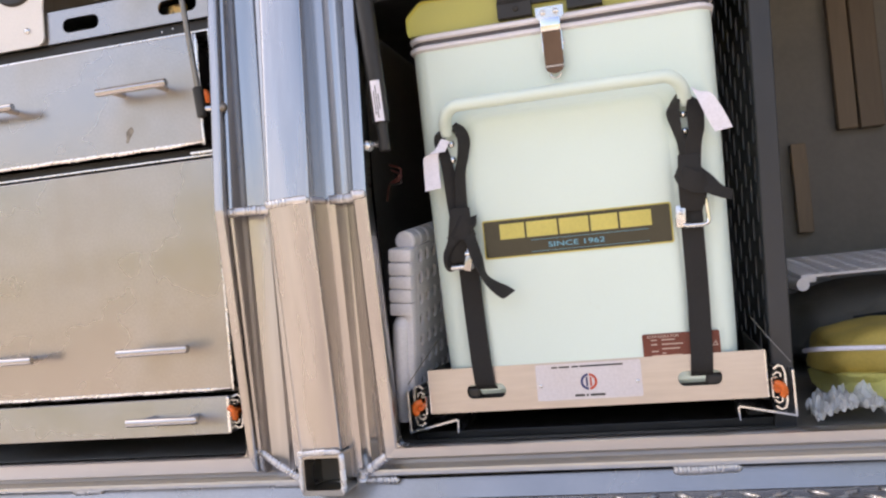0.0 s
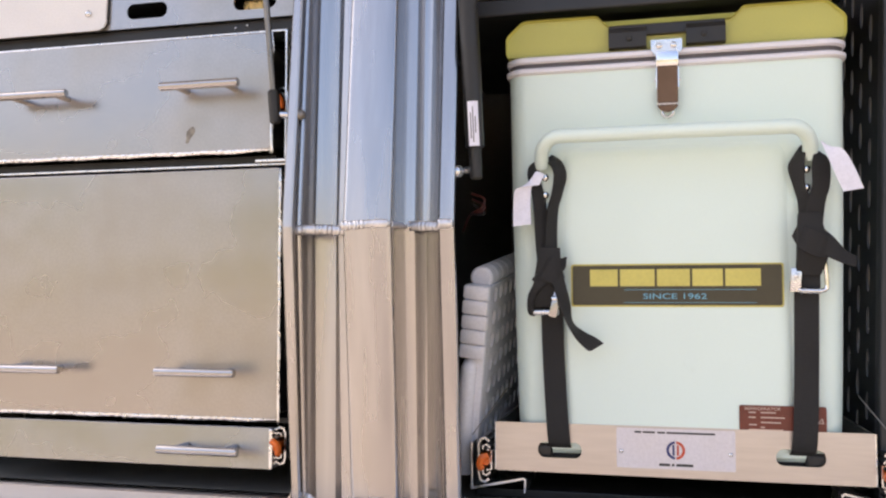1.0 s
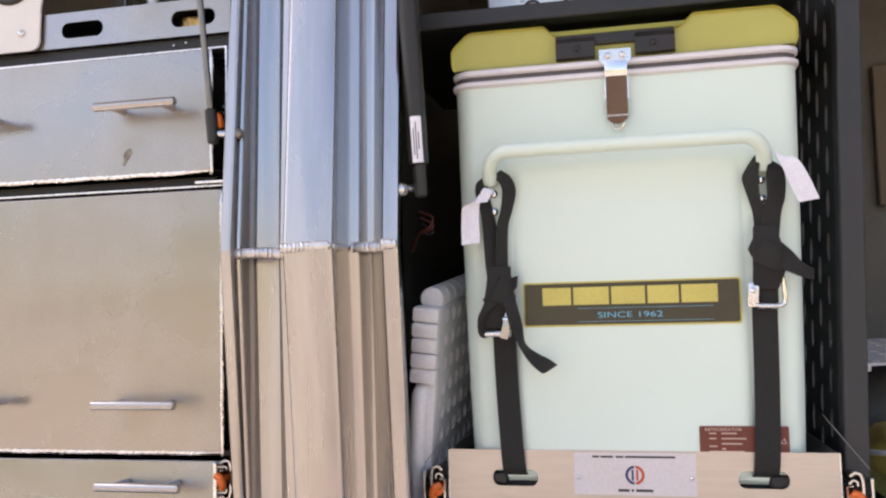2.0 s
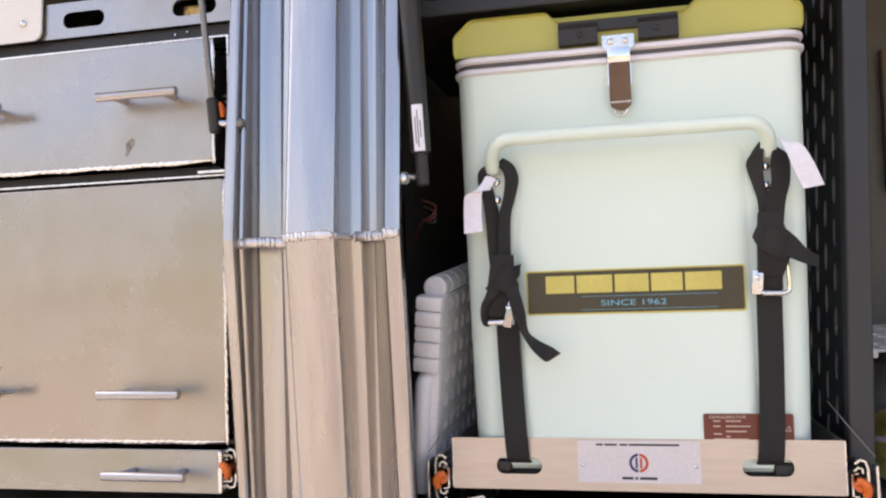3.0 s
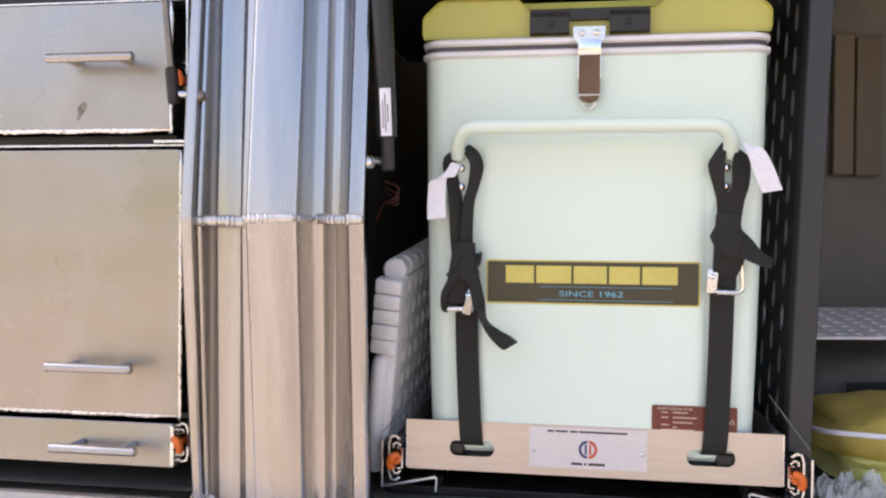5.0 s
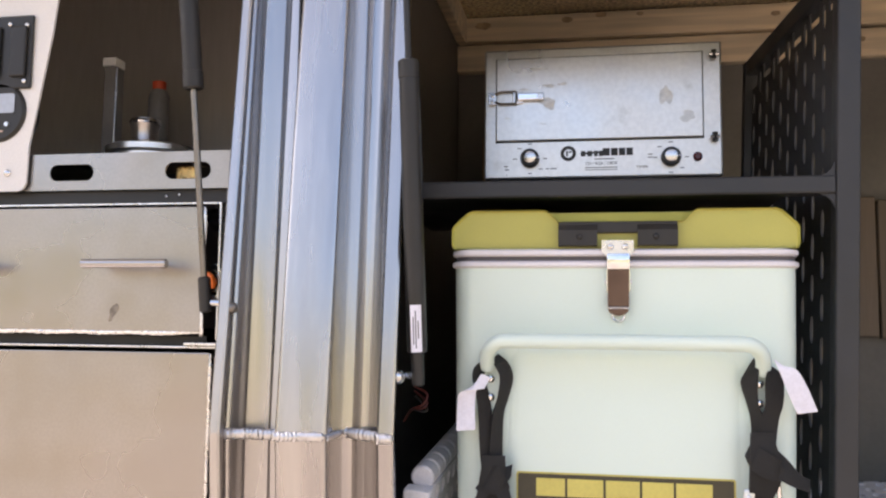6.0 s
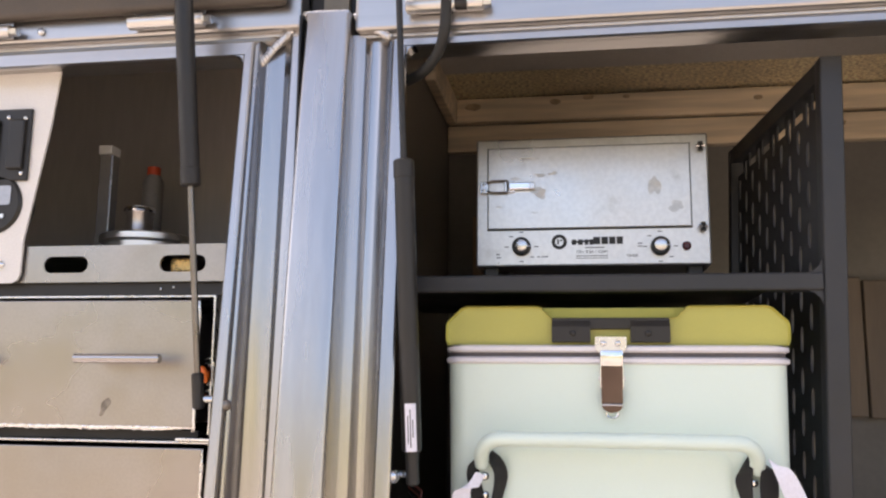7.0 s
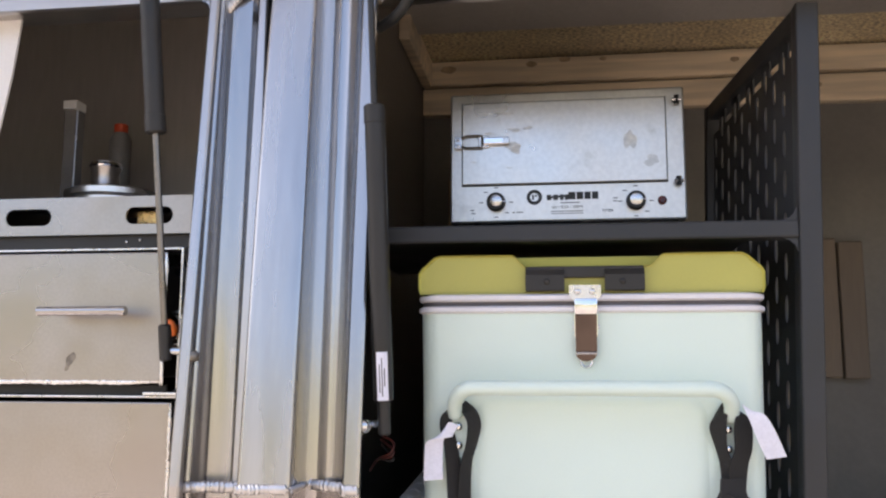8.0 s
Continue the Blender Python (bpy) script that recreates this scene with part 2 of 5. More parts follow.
def plate(outer, holes, thick, bevel=0.0):
    """A flat sheet in the xz plane from y = 0 to y = thick, with holes through it."""
    bm = bmesh.new()
    for loop in [outer, *holes]:
        vs = [bm.verts.new((x, 0, z)) for x, z in loop]
        for a, b in zip(vs, vs[1:] + vs[:1]):
            bm.edges.new((a, b))
    bmesh.ops.triangle_fill(bm, use_beauty=True, use_dissolve=False, edges=bm.edges[:], normal=(0, -1, 0))
    made = bmesh.ops.extrude_face_region(bm, geom=bm.faces[:])
    bmesh.ops.translate(bm, verts=[v for v in made["geom"] if isinstance(v, bmesh.types.BMVert)], vec=(0, thick, 0))
    return bm


def rounded(x0, x1, z0, z1, r, seg=5):
    out = []
    for cx, cz, a0 in ((x1 - r, z1 - r, 0), (x0 + r, z1 - r, 90), (x0 + r, z0 + r, 180), (x1 - r, z0 + r, 270)):
        out += [(cx + r * math.cos(radians(a0 + 90 * k / seg)), cz + r * math.sin(radians(a0 + 90 * k / seg))) for k in range(seg + 1)]
    return out


def at_y(bm, y):
    bmesh.ops.translate(bm, verts=bm.verts[:], vec=(0, y, 0))
    return bm


def ribbon(points, thick=0.0016, steps=6):
    """A strap along points, each with half its width as a vector."""
    centre = smooth_path([p for p, _ in points], steps)
    half = smooth_path([w for _, w in points], steps)
    rows = []
    for i, (c, w) in enumerate(zip(centre, half)):
        ahead = (centre[min(i + 1, len(centre) - 1)] - centre[max(i - 1, 0)]).normalized()
        n = ahead.cross(w)
        n = n.normalized() * thick / 2 if n.length > 1e-9 else Vector((0, thick / 2, 0))
        rows.append([c - w - n, c - w * 0.5 - n * 1.15, c + w * 0.5 - n * 1.15, c + w - n, c + w + n, c + w * 0.5 + n * 1.15, c - w * 0.5 + n * 1.15, c - w + n])
    return loft(rows)


def bead(a, b, r, seed=1, ripple=0.0045, flat=0.6, normal=(0, -1, 0)):
    """A weld bead: overlapping scales along a line."""
    rng = random.Random(seed)
    a, b, n = Vector(a), Vector(b), Vector(normal).normalized()
    d = (b - a).normalized()
    s = d.cross(n)
    length, rows, t = (b - a).length, [], 0.0
    count = max(6, int(length / ripple * 4))
    for i in range(count + 1):
        t = i / count
        ph = (t * length / ripple) % 1.0
        rr = r * (0.82 + 0.24 * ph) * (1 + 0.10 * rng.uniform(-1, 1)) * min(1.0, 0.45 + 12 * min(t, 1 - t))
        c = a.lerp(b, t) + s * r * 0.12 * math.sin(t * length * 90 + seed)
        rows.append([c + rr * (math.cos(w) * s + flat * math.sin(w) * n) + d * (-ripple * 0.5 * math.cos(w) ** 2) for w in [2 * math.pi * k / 10 for k in range(10)]])
    return loft(rows)


def text(name, words, x, y, z, size, mat, parent, width=None):
    cu = bpy.data.curves.new(name, "FONT")
    cu.body, cu.size, cu.align_x, cu.align_y, cu.extrude = words, size, "CENTER", "CENTER", 0.0002
    ob = bpy.data.objects.new(name + "_tmp", cu)
    scene.collection.objects.link(ob)
    bpy.context.view_layer.update()
    me = bpy.data.meshes.new_from_object(ob.evaluated_get(bpy.context.evaluated_depsgraph_get()))
    bpy.data.objects.remove(ob)
    bm = bmesh.new()
    bm.from_mesh(me)
    bpy.data.meshes.remove(me)
    if width:
        xs = [v.co.x for v in bm.verts]
        k = width / (max(xs) - min(xs))
        bmesh.ops.scale(bm, verts=bm.verts[:], vec=(k, 1, 1))
    moved(bm, pose(x, y, z, 90))
    return part(name, bm, mat, parent)


def screw_head(x, y, z, r, mat, parent, name="screw", axis=(0, -1, 0)):
    d = Vector(axis)
    p = Vector((x, y, z))
    b = sweep([p, p + d * r * 0.45, p + d * r * 0.75, p + d * r * 0.85], r, 14, None, [r, r, r * 0.72, r * 0.3])
    return part(name, b, mat, parent, smooth=True)


def perforated(nu, nv, du, dv, hw, hh, stagger=True):
    """A sheet of cells in the uv plane, each with one oval hole."""
    bm = bmesh.new()
    for i in range(nu):
        for j in range(nv):
            u, v = (i + 0.5) * du, (j + 0.5 + (0.5 if stagger and i % 2 else 0.0)) * dv
            frame_pts, hole = [], []
            for k in range(8):
                a = 2 * math.pi * k / 8
                c, w = math.cos(a), math.sin(a)
                m = max(abs(c), abs(w))
                frame_pts.append(bm.verts.new((u + c / m * du / 2, v + w / m * dv / 2, 0)))
                hole.append(bm.verts.new((u + hw * c, v + hh * w, 0)))
            for k in range(8):
                q = (k + 1) % 8
                mid = bm.verts.new(((hole[k].co + hole[q].co) / 2 - Vector((u, v, 0))) * 1.08 + Vector((u, v, 0)))
                bm.faces.new((frame_pts[k], frame_pts[q], hole[q], mid, hole[k]))
    bmesh.ops.remove_doubles(bm, verts=bm.verts[:], dist=1e-5)
    return bm


def solid(ob, thick, offset=0.0):
    md = ob.modifiers.new("thickness", "SOLIDIFY")
    md.thickness, md.offset = thick, offset
    return ob


# ---- ground ----
# the far bank is unseen, added as an olive backdrop for the aluminium's reflections
gm = bmesh.new()
bmesh.ops.create_grid(gm, x_segments=120, y_segments=120, size=1.0)
for v in gm.verts:
    v.co = Vector((math.copysign(abs(v.co.x) ** 3, v.co.x) * 900, math.copysign(abs(v.co.y) ** 3, v.co.y) * 900, 0))
    far = v.co.length
    rise = min(max((far - 9) / 30, 0.0), 1.0)
    v.co.z = rise * rise * (3 - 2 * rise) * (6.0 + 1.6 * noise.noise(v.co * 0.05) + 0.8 * noise.noise(v.co * 0.17))
ground = part("ground", gm, SAND, smooth=True)
ground.data.materials.append(SCRUB)
for f in ground.data.polygons:
    f.material_index = 1 if f.center.z > 0.9 else 0
tagged(ground, "dry sandy ground with an added scrubby bank for reflections", "ground", kind="structure")

# ---- trailer shell ----
KNEE = 1.2130     # the side is widest here: it leans out below and in above
LOW, HIGH = 0.90, 1.80


def lean(z):
    """How far out the lip of the door frame stands at a height."""
    if z < KNEE:
        return -0.070 + (z - LOW) / (KNEE - LOW) * -0.034
    return -0.104 + (z - KNEE) / (HIGH - KNEE) * 0.056


body = thing("trailer_body", (0, 0.3, 0.86), "bare welded aluminium side frame of a camper trailer with two open hatches", "trailer", kind="structure")

# profile of the door frame: away from the opening, and forward from the lip
def profile(lip, total, deep=1.0):
    """Points from the opening's edge outwards: a proud lip, a rounded gutter and a flat foot."""
    g = total - lip
    d = 0.012 * deep
    return [(0.011, -0.055), (0.009, -0.020), (0.001, -0.014), (0.0, -0.002), (0.002, 0.0), (lip - 0.002, 0.0), (lip, -0.002), (lip, -0.018), (lip + 0.003, -0.021), (lip + 0.0045, -0.0175), (lip + 0.006, -0.022),
            (lip + 0.16 * g, -0.031 - d), (lip + 0.32 * g, -0.040 - d), (lip + 0.50 * g, -0.043 - d), (lip + 0.62 * g, -0.040 - 0.8 * d), (lip + 0.70 * g, -0.0335), (lip + 0.86 * g, -0.031), (total, -0.031), (total, -0.070), (0.013, -0.070)]


LEFT, RIGHT = profile(0.0115, 0.0725, 1.3), profile(0.0165, 0.0660, 0.3)
# the same stations on the sills and heads, where the lip is deeper
SILL_LEFT, SILL_RIGHT = profile(0.0350, 0.0725), profile(0.0240, 0.0660)
HEAD_LEFT, HEAD_RIGHT = profile(0.0300, 0.0570), profile(0.0175, 0.0400)


SQUASH = 0.55


def upright(name, x_edge, sign, prof, low, high):
    """A stretch of frame beside the pillar; sign: the way from the opening to the pillar. Each end is the knee's height, or the
    height, the profile, the way and the depth of the bar that it is mitred into."""
    rows = []
    for end in (low, high):
        row = []
        for k, (u, w) in enumerate(prof):
            z = end if isinstance(end, float) else end[0] + end[2] * end[1][k][0] * SQUASH
            deep = 1.0 if isinstance(end, float) or not (w < -0.003 and end[1][k][0] > 0.012) else end[3]
            row.append(Vector((x_edge + sign * u, lean(z) - w * deep, z)))
        rows.append(row)
    return part(name, loft(rows), ALU, body, smooth=True)


def crossbar(name, x_far, x_edge, way, z_edge, sign, shallow, prof, side, mat=ALU_H):
    """A sill or head, mitred into the upright of profile side at x_edge; way: from the opening to the pillar."""
    rows = []
    for far in (True, False):
        row = []
        for (u, w), (us, _) in zip(prof, side):
            z = z_edge + sign * u * SQUASH
            row.append(Vector((x_far if far else x_edge + way * us, lean(z) - w * (shallow if w < -0.003 and u > 0.012 else 1.0), z)))
        rows.append(row)
    return part(name, loft(rows), mat, body, smooth=True)


XL, XR = -0.418, -0.2245          # edges of the two openings beside the pillar
PL, PR = -0.3450, -0.2905         # sides of the pillar
SILL_L, SILL_R = 0.911, 0.9155
HEAD_L, HEAD_R = 1.741, 1.7415
upright("door_frame", XL, 1, LEFT, (SILL_L, SILL_LEFT, -1, 0.45), KNEE)
upright("door_frame", XL, 1, LEFT, KNEE, (HEAD_L, HEAD_LEFT, 1, 0.4))
upright("door_frame", XR, -1, RIGHT, (SILL_R, SILL_RIGHT, -1, 0.45), KNEE)
upright("door_frame", XR, -1, RIGHT, KNEE, (HEAD_R, HEAD_RIGHT, 1, 0.4))
crossbar("door_sill", -1.10, XL, 1, SILL_L, -1, 0.45, SILL_LEFT, LEFT)
crossbar("door_sill", 1.10, XR, -1, SILL_R, -1, 0.45, SILL_RIGHT, RIGHT)
crossbar("door_head", -1.10, XL, 1, HEAD_L, 1, 0.4, HEAD_LEFT, LEFT)
crossbar("door_head", 1.10, XR, -1, HEAD_R, 1, 0.4, HEAD_RIGHT, RIGHT)
# rounded corner pieces of the lips
for xe, sg, ze, up in ((XL, 1, SILL_L, -1), (XR, -1, SILL_R, -1), (XL, 1, HEAD_L, 1), (XR, -1, HEAD_R, 1)):
    fil = [(xe, ze), (xe - sg * 0.010, ze), (xe - sg * 0.0045, ze - up * 0.0012), (xe - sg * 0.0012, ze - up * 0.0045), (xe, ze - up * 0.010)]
    part("corner_fillet", at_y(plate(fil, [], 0.02), lean(ze) + 0.0006), ALU, body)
# far uprights that close the openings
for xa in (-1.14, 1.08):
    part("door_frame", box(xa, xa + 0.06, -0.10, 0.0, 0.86, 1.84, 0.004), ALU, body)

# pillar: a square tube in two lengths, welded at the knee
def pillar(z0, z1):
    prof = rounded(PL, PR, 0.0, 0.052, 0.0055, 4)
    rows = [[Vector((x, lean(z) - 0.008 + 0.052 - d, z)) for x, d in prof] for z in (z0, z1)]
    return part("pillar", loft(rows), ALU, body, smooth=True)


pillar(0.917, KNEE)
pillar(KNEE, 1.786)
part("gap_strip", box(PL - 0.0022, PL - 0.0002, -0.066, -0.02, 0.90, 1.78), BLACK, body)

# end of the cross member under the pillar
outer = rounded(PL + 0.001, PR + 0.001, 0.8640, 0.9150, 0.004, 3)
inner = rounded(PL + 0.006, PR - 0.004, 0.8705, 0.9085, 0.003, 3)
part("cross_member", at_y(plate(outer, [inner], 0.5), -0.082), ALU_SHEET, body, "open end of a square aluminium tube")
# black sheet set inside the tube for the shade in its depth
part("tube_lining", box(PL + 0.004, PR - 0.004, 0.10, 0.103, 0.869, 0.910), BLACK, body)

# ledge and tread plate below the sill
PX_MID = (PL + PR) / 2
for xa, xb, z_in, slope in ((-1.15, PX_MID - 0.0002, 0.8710, 0.006), (PX_MID + 0.0002, 1.15, 0.8725, 0.006)):
    x_in = PL if xa < -1 else PR

    def sill_z(x):
        return z_in + slope * (x - x_in)

    cs = [(-0.020, -0.030), (-0.020, 0.0), (-0.038, 0.0), (-0.041, -0.0015), (-0.0500, -0.0240), (-0.0525, -0.0255), (-0.0525, -0.040)]
    part("sill_edge", loft([[Vector((x, y, sill_z(x) + z)) for y, z in cs] for x in (xa, xb)]), ALU_SHEET, body)
    tp = box(xa, xb, -0.215, -0.0520, -0.0345, -0.0245, 0.0015)
    lz = bmesh.new()
    for i in range(66):
        for j in range(6):
            cx, cy = -1.13 + i * 0.034 + (0.017 if j % 2 else 0), -0.068 - j * 0.026
            if not xa + 0.014 < cx < xb - 0.014:
                continue
            own = bmesh.new()
            bmesh.ops.create_uvsphere(own, u_segments=8, v_segments=4, radius=1.0)
            moved(own, pose(cx, cy, -0.0245, 0, 0, 45 if (i + j) % 2 else -45) @ Matrix.Diagonal((0.0150, 0.0040, 0.0028, 1)))
            merge(lz, own)
    for m in (tp, lz):
        for v in m.verts:
            v.co.z += sill_z(v.co.x)
    part("tread_plate", tp, ALU_H, body)
    tagged(part("tread_lozenges", lz, EDGE, body, smooth=True), kind="stuff")
part("sill_web", box(-1.10, PL - 0.004, -0.0375, -0.0215, 0.840, 0.8640, 0.001), ALU_H, body)
part("side_skirt", box(-1.15, 1.15, -0.215, -0.200, 0.02, 0.811, 0.004), BODY_PAINT, body)
part("underbody", box(-1.15, 1.15, -0.199, 1.75, 0.0, 0.811, 0.004), BODY_PAINT, body)

# weld beads
def weld(a, b, r, seed, normal=(0, -1, 0)):
    return part("weld_bead", bead(a, b, r, seed, normal=normal), WELD, body, smooth=True)


kf = lean(KNEE)
weld((PL, kf - 0.0085, KNEE), (PR, kf - 0.0085, KNEE), 0.0052, 1)
weld((PR + 0.001, kf - 0.006, KNEE), (PR + 0.004, kf + 0.030, KNEE), 0.0050, 2, (0.7, -0.7, 0))
weld((XL + 0.012, kf + 0.014, KNEE - 0.003), (PL - 0.001, kf + 0.028, KNEE - 0.002), 0.0062, 3)
weld((XR - 0.016, kf + 0.022, KNEE), (PR + 0.004, kf + 0.034, KNEE), 0.0060, 4)
weld((XR - 0.016, kf - 0.001, KNEE - 0.001), (XR + 0.001, kf - 0.001, KNEE), 0.0056, 5)
weld((XL + 0.013, lean(LOW) + 0.009, SILL_L + 0.004), (PL - 0.004, lean(LOW) + 0.014, 0.872), 0.0050, 6)
weld((XR - 0.012, lean(LOW) + 0.004, SILL_R - 0.010), (PR + 0.014, lean(LOW) + 0.012, 0.882), 0.0062, 7)
weld((PR + 0.017, lean(LOW) + 0.011, 0.886), (PR + 0.013, lean(LOW) + 0.011, 0.873), 0.0070, 17)
weld((PL + 0.001, -0.084, 0.9150), (PR + 0.001, -0.084, 0.9155), 0.0036, 8)
weld((PR + 0.0005, -0.0830, 0.912), (PR + 0.0005, -0.0830, 0.866), 0.0036, 9)
weld((PL + 0.0020, -0.0830, 0.911), (PL + 0.0020, -0.0830, 0.868), 0.0026, 18)
weld((PL - 0.050, -0.046, 0.8712), (PL - 0.006, -0.046, 0.8712), 0.0048, 10)
weld((PR + 0.016, -0.046, 0.8728), (PR + 0.058, -0.046, 0.8728), 0.0055, 11)
weld((0.088, -0.046, 0.8738), (0.160, -0.046, 0.8742), 0.0058, 12)
weld((-0.690, -0.044, 0.8690), (-0.645, -0.044, 0.8692), 0.0050, 13)
weld((-0.4046, -0.0400, 1.7325), (-0.3610, -0.0380, 1.7790), 0.0058, 14)
weld((-0.2463, -0.0440, 1.7565), (-0.2900, -0.0440, 1.7870), 0.0052, 15)
weld((PL, lean(1.786) - 0.006, 1.786), (PR, lean(1.786) - 0.006, 1.786), 0.0032, 16)

screw_head(XL + 0.0120, lean(1.341) + 0.0085, 1.341, 0.0060, DULL, body, "screw", (0.75, -0.66, 0))
screw_head(-0.2268, -0.0740, 1.2718, 0.0068, ZINC, body, "bolt", (0.80, -0.60, 0))

# roof edge above the openings
part("roof_rail", box(-1.15, PL - 0.006, -0.050, 0.0, 1.7725, 1.835, 0.004), ALU_H, body)
part("roof_rail", box(PR + 0.004, 1.15, -0.050, 0.0, 1.7640, 1.835, 0.004), ALU_H, body)
part("roof_rail", box(PL - 0.006, PR + 0.004, -0.020, 0.0, 1.790, 1.835, 0.004), BLACK, body)
part("roof_skin", box(-1.15, 1.15, -0.048, 1.77, 1.967, 1.979, 0.003), BODY_PAINT, body)
part("roof_edge", box(-1.15, 1.15, -0.048, -0.012, 1.8355, 1.967, 0.003), ALU_H, body)

# ---- lining of the compartments ----
def slab(name, x0, x1, y0, y1, z0, z1, mat, label, category):
    return tagged(part(name, box(x0, x1, y0, y1, z0, z1), mat), label, category, kind="structure")


slab("floor", -1.12, 1.12, -0.030, 1.72, 0.858, 0.905, CARPET, "dark lined floor of the trailer compartments", "floor")
slab("wall_left", -1.16, -1.12, -0.02, 1.72, 0.858, 1.95, DARK_WALL, "dark end wall of the drawer compartment", "wall")
slab("wall_right", 1.12, 1.16, -0.02, 1.72, 0.858, 1.95, DARK_WALL, "dark end wall of the storage compartment", "wall")
slab("wall_back", -1.16, 1.16, 1.72, 1.76, 0.858, 1.95, DARK_WALL, "dark far wall of the trailer", "wall")
slab("wall_divider", -0.330, -0.300, -0.030, 1.72, 0.905, 1.95, DARK_WALL, "dark divider between the two compartments", "wall")
slab("ceiling", -1.12, 1.12, -0.02, 1.72, 1.950, 1.967, CEIL, "brownish foil lined ceiling", "ceiling")
slab("ceiling_front", -0.298, 1.12, -0.012, 0.550, 1.936, 1.9495, KITCHEN_WALL, "dark lining of the ceiling behind the hatch frame", "ceiling")
slab("wall_kitchen", -1.12, -0.330, 0.36, 0.385, 0.905, 1.95, KITCHEN_WALL, "grey back wall behind the kitchen bench", "wall")

back = thing("timber_wall", (0, 0.74, 0.905), "dark lined wall with bare timber boards along its top", "wall", kind="structure")
for zb, hb in ((1.8960, 0.0500), (1.8350, 0.0540)):
    part("board", box(-0.298, 1.10, 0.720, 0.742, zb, zb + hb, 0.002, 1), TIMBER, back)
for kx, kz, kr, kh in ((-0.080, 1.933, 0.011, 0.006), (-0.014, 1.940, 0.012, 0.006), (-0.246, 1.928, 0.016, 0.008), (0.060, 1.938, 0.007, 0.004), (0.310, 1.925, 0.009, 0.005), (0.46, 1.868, 0.008, 0.005)):
    edge = [(kx + kr * math.cos(2 * math.pi * k / 14) * (1 + 0.25 * noise.noise(Vector((kx * 40, k * 0.7, 0)))), kz + kh * math.sin(2 * math.pi * k / 14) * (1 + 0.3 * noise.noise(Vector((k * 0.6, kx * 30, 2))))) for k in range(14)]
    part("knot", at_y(plate(edge, [], 0.0006), 0.7194), KNOT, back)
part("board", box(-0.2990, -0.2790, 0.46, 0.7190, 1.8930, 1.9470, 0.002, 1), TIMBER, back)
for xa, xb, za, zb in ((0.4380, 0.4730, 1.318, 1.572), (0.4765, 0.5200, 1.316, 1.566), (0.3500, 0.3780, 1.130, 1.300)):
    part("plank", box(xa, xb, 0.716, 0.741, za, zb, 0.002, 1), PLANK, back, "brown upright plank")
part("backing", box(-0.298, 1.10, 0.742, 0.760, 0.905, 1.950), DARK_WALL, back)
part("stud", box(-0.245, -0.205, 0.715, 0.741, 0.905, 1.70, 0.002), CARD, back)

# ---- drawers ----
def drawer(x0, x1, z0, z1, y, handles, label, ragged, round_edge=False):
    d = thing("drawer", ((x0 + x1) / 2, y, z0), label, "drawer", "drawers in the cabinet")
    face = box(x0, x1, y, y + 0.003, z0, z1, 0.0012)
    if round_edge:
        for v in face.verts:
            v.co.y += (v.co.z - z0) * 0.13
    part("front", face, ALU_SHEET, d)
    part("tray", box(x0 + 0.004, x1 - 0.004, y + (0.0105 if round_edge else 0.0032), 0.340, z0 + 0.004, z1 - 0.012, 0.002), ALU_SHEET, d)
    seed = int(z0 * 1000)
    if ragged:
        part("weld_seam", bead((x0, y + 0.002, z0 - 0.0005), (x1, y + 0.002, z0 - 0.0005), 0.0034, seed, 0.011), EDGE, d, smooth=True)
        part("weld_seam", bead((x1 + 0.0005, y + 0.002, z0), (x1 + 0.0005, y + 0.002, z1), 0.0028, seed + 1, 0.012), EDGE, d, smooth=True)
    for hx in handles:
        hz = {0: (z0 + z1) / 2}.get(ragged, None) or (z0 + 0.0555 if z1 - z0 > 0.2 else z0 + 0.0755)
        h = part("handle", bar((hx - 0.0515, y - 0.031, hz), (hx + 0.0515, y - 0.031, hz), 0.0052, 18, 0.0008), HANDLE, d, "brushed stainless bar handle", smooth=True)
        for k in (-0.032, 0.032):
            part("handle_post", bar((hx + k, y - 0.030, hz), (hx + k, y + 0.001, hz), 0.0040, 12), HANDLE, h, smooth=True)
    return d


DY = -0.028
HX = (-0.5465, -0.780, -1.010)
d_top = drawer(-1.08, -0.468, 1.3145, 1.458, DY, HX, "shallow aluminium drawer front with welded edges and bar handles", 1)
d_mid = drawer(-1.08, -0.4555, 0.9925, 1.2915, DY, HX, "deep aluminium drawer front with welded edges and bar handles", 1)
d_low = drawer(-0.862, -0.462, 0.9330, 0.9815, DY + 0.002, (-0.542,), "low folded aluminium drawer front with one bar handle", 0, True)
part("side_flange", box(-0.4655, -0.4605, DY, DY + 0.02, 0.934, 0.981, 0.0015), EDGE, d_low)


